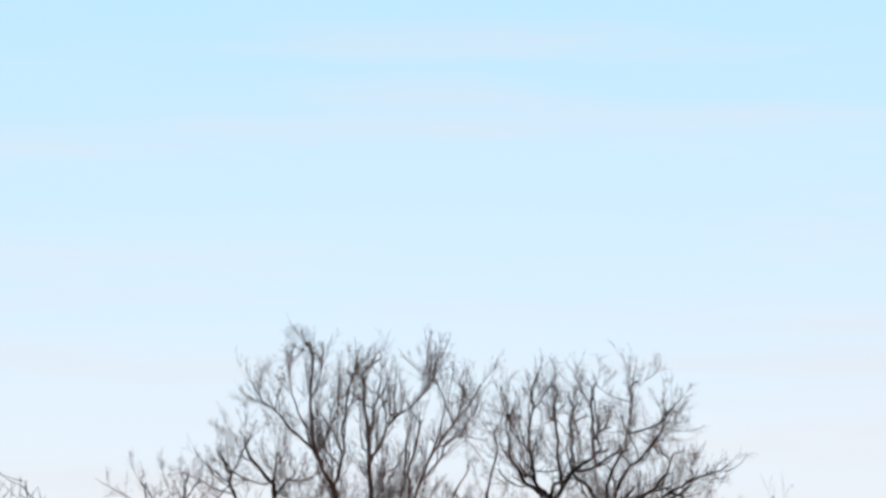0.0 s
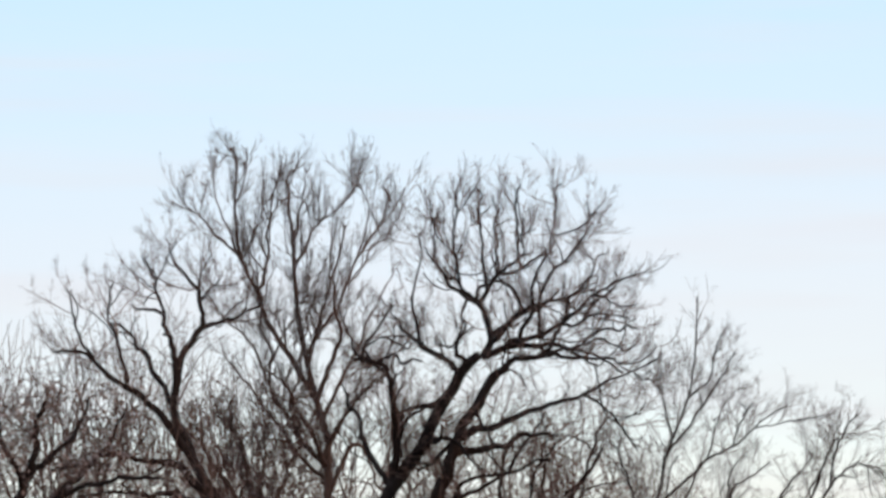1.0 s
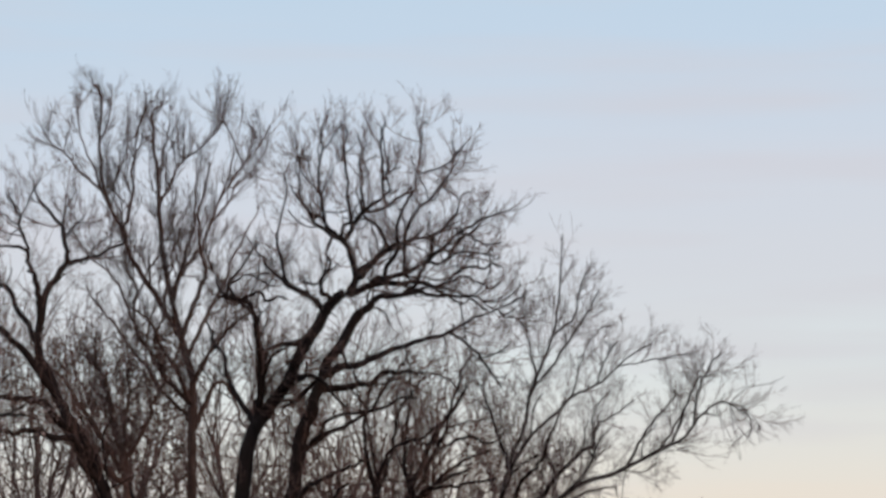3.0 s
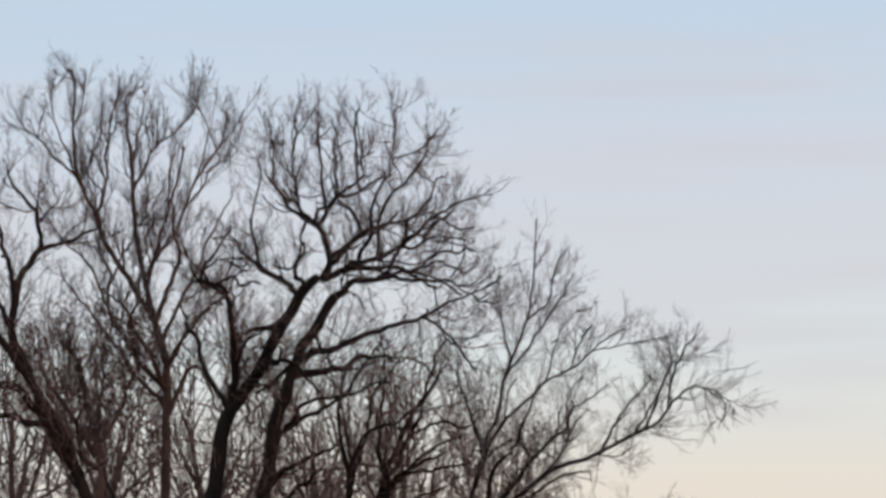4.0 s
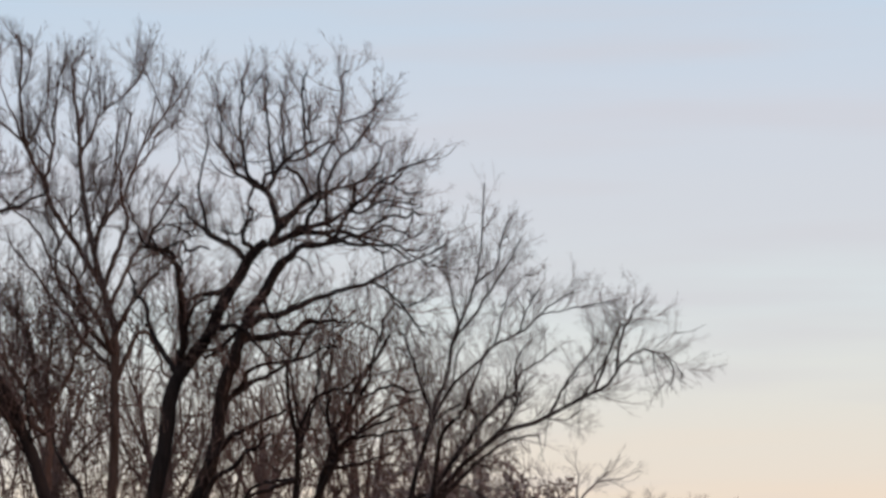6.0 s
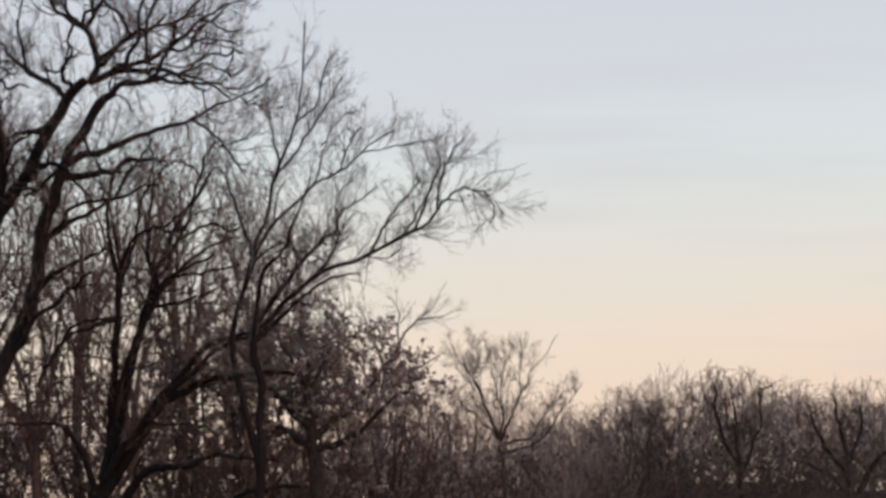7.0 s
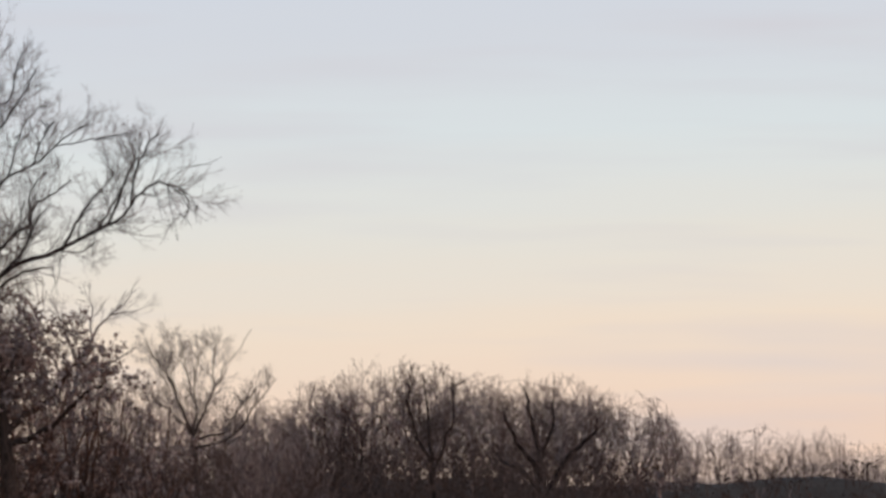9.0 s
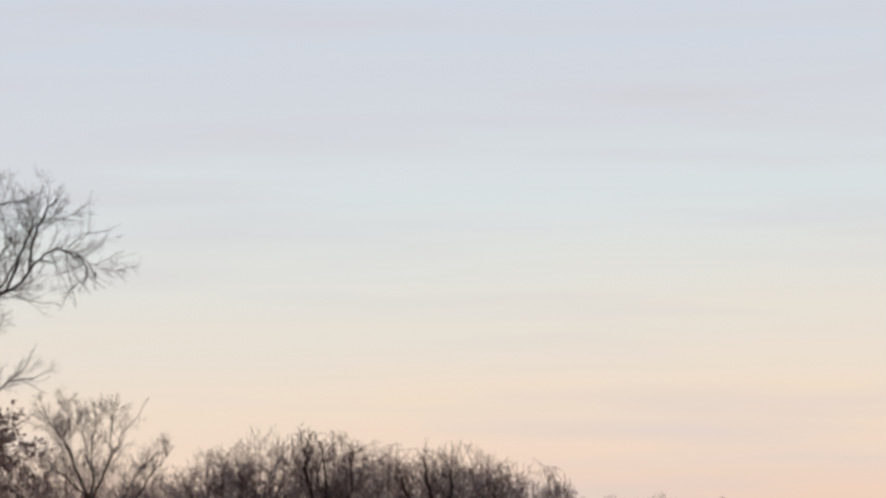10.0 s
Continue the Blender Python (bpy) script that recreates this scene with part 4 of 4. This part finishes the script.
# each: turn, tilt of the top, distance, width of the crown
LEAFY = "oaks with withered leaves"
for k, (turn, tilt, y, wide) in enumerate([(1.25, 2.9, 150, 7.5), (-0.5, 3.2, 154, 8), (-1.9, 2.8, 152, 8), (-3.3, 2.9, 156, 8), (2.3, 2.4, 152, 6), (0.35, 3.1, 148, 6.5), (3.2, 1.85, 158, 6)]):
    round_tree("oak_tree", "low spreading oak still thick with brown leaves", spot(turn, y), y, crown_top(tilt, y), wide, 110 + k, bark_red, twig_red, 1.1, LEAFY, 12, 0.14, 0.8, 3.2, 0.18, 58, 0.0)

fanned = orders((0.7, 1.8), (0.5, 1.3), (0.2, 0.6), (5.6, 5.4, 4.6), (0.1, 0.08, 0.05), 0.11, (40, 36, 42), 0.85)
ash.grow("ash_tree", "pale slender bare tree with a fan of stems", bark_grey, twig_pale, 61, fanned, trim=0.76)
hackberry.grow("hackberry_tree", "small pale bare tree beside a leafy oak", pale_bark, twig_pale, 62, orders((0.7, 1.9), (0.5, 1.3), (0.2, 0.6), (2.6, 3.0, 3.0), (0.05, 0.05, 0.03), 0.1, (34, 32, 38), 0.8))
round_tree("elm_tree", "dense dark bare tree in front of the wood", spot(5.95, 262), 262, crown_top(1.75, 262), 7, 63, bark_dark, twig_dark, 1.8, "", 14, 0.15, 1.5)
dark_fan = orders((1.0, 2.8), (0.6, 1.6), (0.3, 0.8), (3.4, 4.2, 5.0), (0.05, 0.05, 0.03), 0.13, (46, 42, 44), 1.3)
elm.grow("elm_tree", "dark forked bare elm in front of the wood", bark_dark, twig_dark, 64, dark_fan)
locust.grow("locust_tree", "dark straight bare tree in front of the wood", bark_dark, twig_dark, 65, dark_fan)

def dome_tree(label, x, y, top, wide, seed, wood, group, low=0.35, forks=(8, 4, 4, 3), thick=1.15):
    """A far bare tree: limbs fork outward from a short trunk, again and again, into a lumpy dome of fine twigs."""
    rng = np.random.default_rng(seed)
    z = float(ground_height(np.float64(x), np.float64(y)))
    top -= z
    thing = tagged(new("bare_tree"), label, "tree", group)
    thing.location = (x, y, z - 0.05)
    fork = top * low
    shaft = bent([(0, 0, 0), (rng.normal() * 0.2, rng.normal() * 0.2, fork * 0.5), (0, 0, fork)], 8)
    mesh_object("trunk", *tubes(shaft[None], np.linspace(0.24, 0.17, 8)[None], 7), wood, thing)
    k = forks[0]
    polar = np.radians(8 + 72 * ((np.arange(k) + 0.5) / k) ** 0.7)
    round_ = np.arange(k) * 2.4 + rng.random() * 6 + rng.normal(size=k) * 0.2
    way = np.stack([np.sin(polar) * np.cos(round_), np.sin(polar) * np.sin(round_), np.cos(polar)], 1)
    start = np.tile([[0.0, 0.0, fork * 0.9]], (k, 1)) + rng.normal(size=(k, 3)) * [0.05, 0.05, fork * 0.08]
    size = np.array([wide * 0.5, wide * 0.5, top - fork])
    lump = 1 + 0.09 * rng.normal(size=k)
    pieces = []
    for level, (part, spread, r) in enumerate([(0.42, 0, 0.085), (0.68, 0.42, 0.045), (0.86, 0.36, 0.026), (1.0, 0.30, 0.017)]):
        if level:
            n = forks[level]
            root = np.repeat(np.arange(len(way)), n)
            back = (0.35 * rng.random(len(root)))[:, None]
            start = ends[root] * (1 - back) + start[root] * back
            way = unit(way[root] + rng.normal(size=(len(root), 3)) * spread)
            way[:, 2] = np.maximum(way[:, 2], -0.15)
            lump = lump[root] * (1 + 0.05 * rng.normal(size=len(root)))
        reach = (part + 0.07 * rng.normal(size=len(way))) * lump
        ends = np.array([0, 0, fork]) + way * size * np.minimum(reach, 1.08)[:, None]
        bow = (start + ends) / 2 + np.array([0, 0, 0.06]) * np.linalg.norm(ends - start, axis=1, keepdims=True) + rng.normal(size=ends.shape) * 0.09
        lines = np.stack([start, bow, ends], 1)
        radii = np.tile(np.array([1.0, 0.8, 0.6]) * r * thick, (len(lines), 1))
        if level == 0:
            for line, rad in zip(lines, radii):
                mesh_object("stem", *tubes(bent(line, 6)[None], np.linspace(rad[0] * 1.5, rad[2], 6)[None], 5), wood, thing)
        else:
            pieces.append(tubes(lines, radii, 3))
    tagged(mesh_object("crown", *joined(pieces), wood, thing), kind="stuff")
    return thing


BEHIND = "bare trees behind the roosting grove"
for k, (turn, tilt, y, wide, low) in enumerate([
    (-6.2, 6.5, 150, 9, 0.5), (-4.9, 6.2, 158, 9, 0.55), (-3.4, 6.2, 150, 9, 0.5), (-2.0, 6.0, 160, 9, 0.55), (-0.6, 5.6, 152, 9, 0.5), (0.6, 4.7, 162, 7, 0.55),
    (-7.6, 6.8, 152, 9, 0.5), (-8.5, 6.6, 146, 8, 0.5), (-9.9, 7.2, 140, 8, 0.5), (-4.2, 4.6, 147, 9, 0.4), (-2.7, 4.4, 146, 9, 0.4), (-1.3, 4.2, 145, 9, 0.4), (-5.6, 4.7, 143, 9, 0.4),
]):
    dome_tree("bare reddish-brown tree crowded behind larger trees", spot(turn, y), y, crown_top(tilt, y), wide, 70 + k, twig_red, BEHIND, low, (9, 4, 3, 3), 0.95)
HAZY = "low bare trees before the wood"
for k, (turn, tilt, y, wide) in enumerate([(1.9, 2.6, 166, 6), (2.4, 2.3, 170, 6), (2.8, 2.2, 205, 7), (3.3, 2.05, 212, 7), (3.8, 1.95, 206, 7), (4.3, 1.85, 214, 7), (4.75, 1.8, 222, 6), (5.2, 1.75, 226, 6)]):
    dome_tree("low brown bare tree among undergrowth", spot(turn, y), y, crown_top(tilt, y), wide, 150 + k, twig_pale if k < 2 else hazed_wood, HAZY, 0.2, (8, 4, 4, 3), 0.66)
WOOD = "bare trees of the far wood"
for k, (turn, tilt, y, wide) in enumerate([
    (4.9, 1.6, 304, 7), (5.5, 1.95, 300, 7), (5.95, 2.1, 312, 7.5), (6.4, 2.3, 300, 8.5), (6.95, 2.2, 316, 8.5), (7.3, 2.2, 300, 8), (7.85, 2.08, 312, 8), (8.3, 2.02, 300, 8), (8.75, 1.98, 315, 8), (9.1, 2.05, 302, 8), (9.6, 1.88, 316, 7.5), (10.15, 1.8, 300, 8), (10.5, 1.5, 312, 6),
    (6.1, 1.9, 330, 9), (7.6, 1.85, 338, 10), (9.3, 1.7, 334, 10),
]):
    dome_tree("bare round-crowned tree at the edge of a far wood", spot(turn, y), y, crown_top(tilt, y), wide, 40 + k, hazed_wood, WOOD)
FARTHER = "bare trees of a farther wood"
for k, (turn, tilt, y, wide) in enumerate([(10.8, 1.25, 450, 10), (11.3, 1.27, 460, 10), (11.9, 1.32, 450, 11), (12.4, 1.2, 470, 10), (12.85, 1.25, 455, 10), (13.3, 1.05, 480, 10), (13.75, 1.1, 470, 11), (14.3, 1.15, 460, 11), (14.9, 1.05, 470, 11)]):
    dome_tree("bare tree of a farther wood, haze in its pale colour", spot(turn, y), y, crown_top(tilt, y), wide, 90 + k, hazed_wood, FARTHER, 0.12, (8, 4, 4, 3), 1.4)


def thicket(name, label, turns, near, far, tilts, count, seed, thick, leaf, leaf_size, dead=None):
    """Undergrowth: many wavering stems with shoots and a few withered leaves; tilts: the height of its top along it."""
    rng = np.random.default_rng(seed)
    turn = rng.uniform(turns[0], turns[1], count)
    y = near + (far - near) * rng.random(count)
    x = y * np.tan(np.radians(turn))
    z = ground_height(x, y)
    lump = np.array([noise.noise(Vector((t * 1.7, seed, 0))) for t in turn])
    top = 1.6 + y * np.tan(np.radians(np.interp(turn, tilts[0], tilts[1]) * (1 + 0.35 * lump))) - z
    high = np.maximum(top, 1.0) * (0.45 + 0.55 * rng.random(count))
    n = 7
    lines = np.empty((count, n, 3))
    lines[:, 0] = np.stack([x, y, z - 0.05], 1)
    d = unit(rng.normal(size=(count, 3)) * 0.34 + np.array([0, 0, 1.0]))
    for j in range(1, n):
        lines[:, j] = lines[:, j - 1] + d * (high / (n - 1))[:, None]
        d = unit(d + rng.normal(size=(count, 3)) * 0.2 + np.array([0, 0, 0.02]))
    radii = np.maximum(high * 0.006, thick)[:, None] * np.linspace(1, 0.4, n)[None]
    shoots, r1 = sprout(rng, lines, radii, 1.7, (0.5, 1.7), 42, 0.05, 0.16, 4, 0.01, 0.1, 0.4, thick * 0.6)
    twigs, r2 = sprout(rng, shoots, r1, 1.5, (0.25, 0.9), 42, 0.03, 0.16, 2, 0.01, 0.1, 0.3, thick * 0.45)
    thing = tagged(new(name), label, "undergrowth", kind="stuff")
    mesh_object("brushwood", *joined([tubes(lines, radii, 3), tubes(shoots, r1, 3), tubes(twigs, r2, 3)]), brush, thing)
    mesh_object("foliage", *leaf_sheets(rng, twigs, leaf, leaf_size), dead or leaf_brown, thing, smooth=False)
    return thing


thicket("undergrowth", "dark tangled winter undergrowth below the large trees", (-9.0, 5.6), 140, 176,
        ((-9, -2, 1.5, 2.6, 3.6, 5.6), (2.4, 2.0, 1.9, 1.8, 1.4, 1.2)), 680, 21, 0.022, 0.7, 0.14, brush)
thicket("undergrowth", "dark brown thicket along the foot of the wood", (3.2, 10.4), 225, 300,
        ((3.2, 9.2, 10.4), (1.4, 1.4, 0.9)), 850, 22, 0.036, 0.4, 0.26, brush)
thicket("undergrowth", "low dark brush on the bank beside the wood", (9.4, 15.5), 225, 300,
        ((9.4, 10, 15.5), (0.9, 0.64, 0.66)), 280, 23, 0.034, 0.2, 0.26, brush)
thicket("undergrowth", "low dead brush in front of the wood", (1.5, 15.0), 165, 215,
        ((1.5, 3, 15.0), (0.9, 0.5, 0.3)), 340, 24, 0.028, 0.05, 0.16, brush)
thicket("undergrowth", "ragged brush along the crest of the bank", (1.0, 15.5), 320, 350,
        ((1.0, 2.5, 4.5, 9.2, 10.2, 15.5), (1.4, 1.55, 1.55, 1.4, 0.75, 0.75)), 560, 25, 0.042, 0.4, 0.3, brush)


def sapling(x, y, high, seed, label, group):
    """A pale young stem with a few shoots."""
    rng = np.random.default_rng(seed)
    kit = TreeKit(x, y)
    a, b = rng.normal(size=2) * 0.12 * high
    kit.limb("stem", 0.035, 0.012, (0, 0, 0), (a * 0.3, b * 0.3, high * 0.4), (a * 0.6, b, high * 0.75), (a * 1.4, b * 1.5, high))
    o = [
        dict(per_metre=2.2, length=(0.3, 1.0), angle=35, rise=0.12, wander=0.1, points=5, thin=0.012, start=0.3, least=0.012),
        dict(per_metre=3.0, length=(0.15, 0.4), angle=38, rise=0.1, wander=0.1, points=3, thin=0.012, start=0.1, least=0.009),
    ]
    return kit.grow("sapling", label, pale_bark, twig_pale, seed, o, group=group, category="sapling", sides=6)


for k, (turn, tilt) in enumerate([(11.6, 0.3), (11.9, 0.36), (12.3, 0.42), (12.02, 0.2)]):
    sapling(spot(turn, 150 + k), 150 + k, crown_top(tilt, 150 + k), 130 + k, "pale thin sapling standing in front of dark brush", "pale saplings")

snag = TreeKit(spot(4.3, 162), 162)
snag.limb("trunk", 0.09, 0.07, (0, 0, 0), (0.05, 0, 0.6), (0.1, 0.05, 1.1))
snag.limb("stem", 0.07, 0.03, (0.1, 0.05, 1.1), (0.6, 0.1, 1.45), (1.5, 0.2, 1.75), (2.4, 0.1, 2.15), (3.0, 0.0, 2.3))
snag.limb("stem", 0.05, 0.02, (0.08, 0.05, 0.9), (-0.3, 0.2, 1.3), (-0.5, 0.3, 1.9))
snag.grow("dead_snag", "pale barkless dead snag leaning through the brush", pale_bark, twig_pale, 141, [
    dict(per_metre=0.6, length=(0.2, 0.7), angle=50, rise=0.02, wander=0.1, points=5, thin=0.015, start=0.3, least=0.012),
    dict(per_metre=1.0, length=(0.1, 0.3), angle=50, rise=0.02, wander=0.1, points=3, thin=0.015, start=0.1, least=0.009),
], category="dead tree", sides=7)
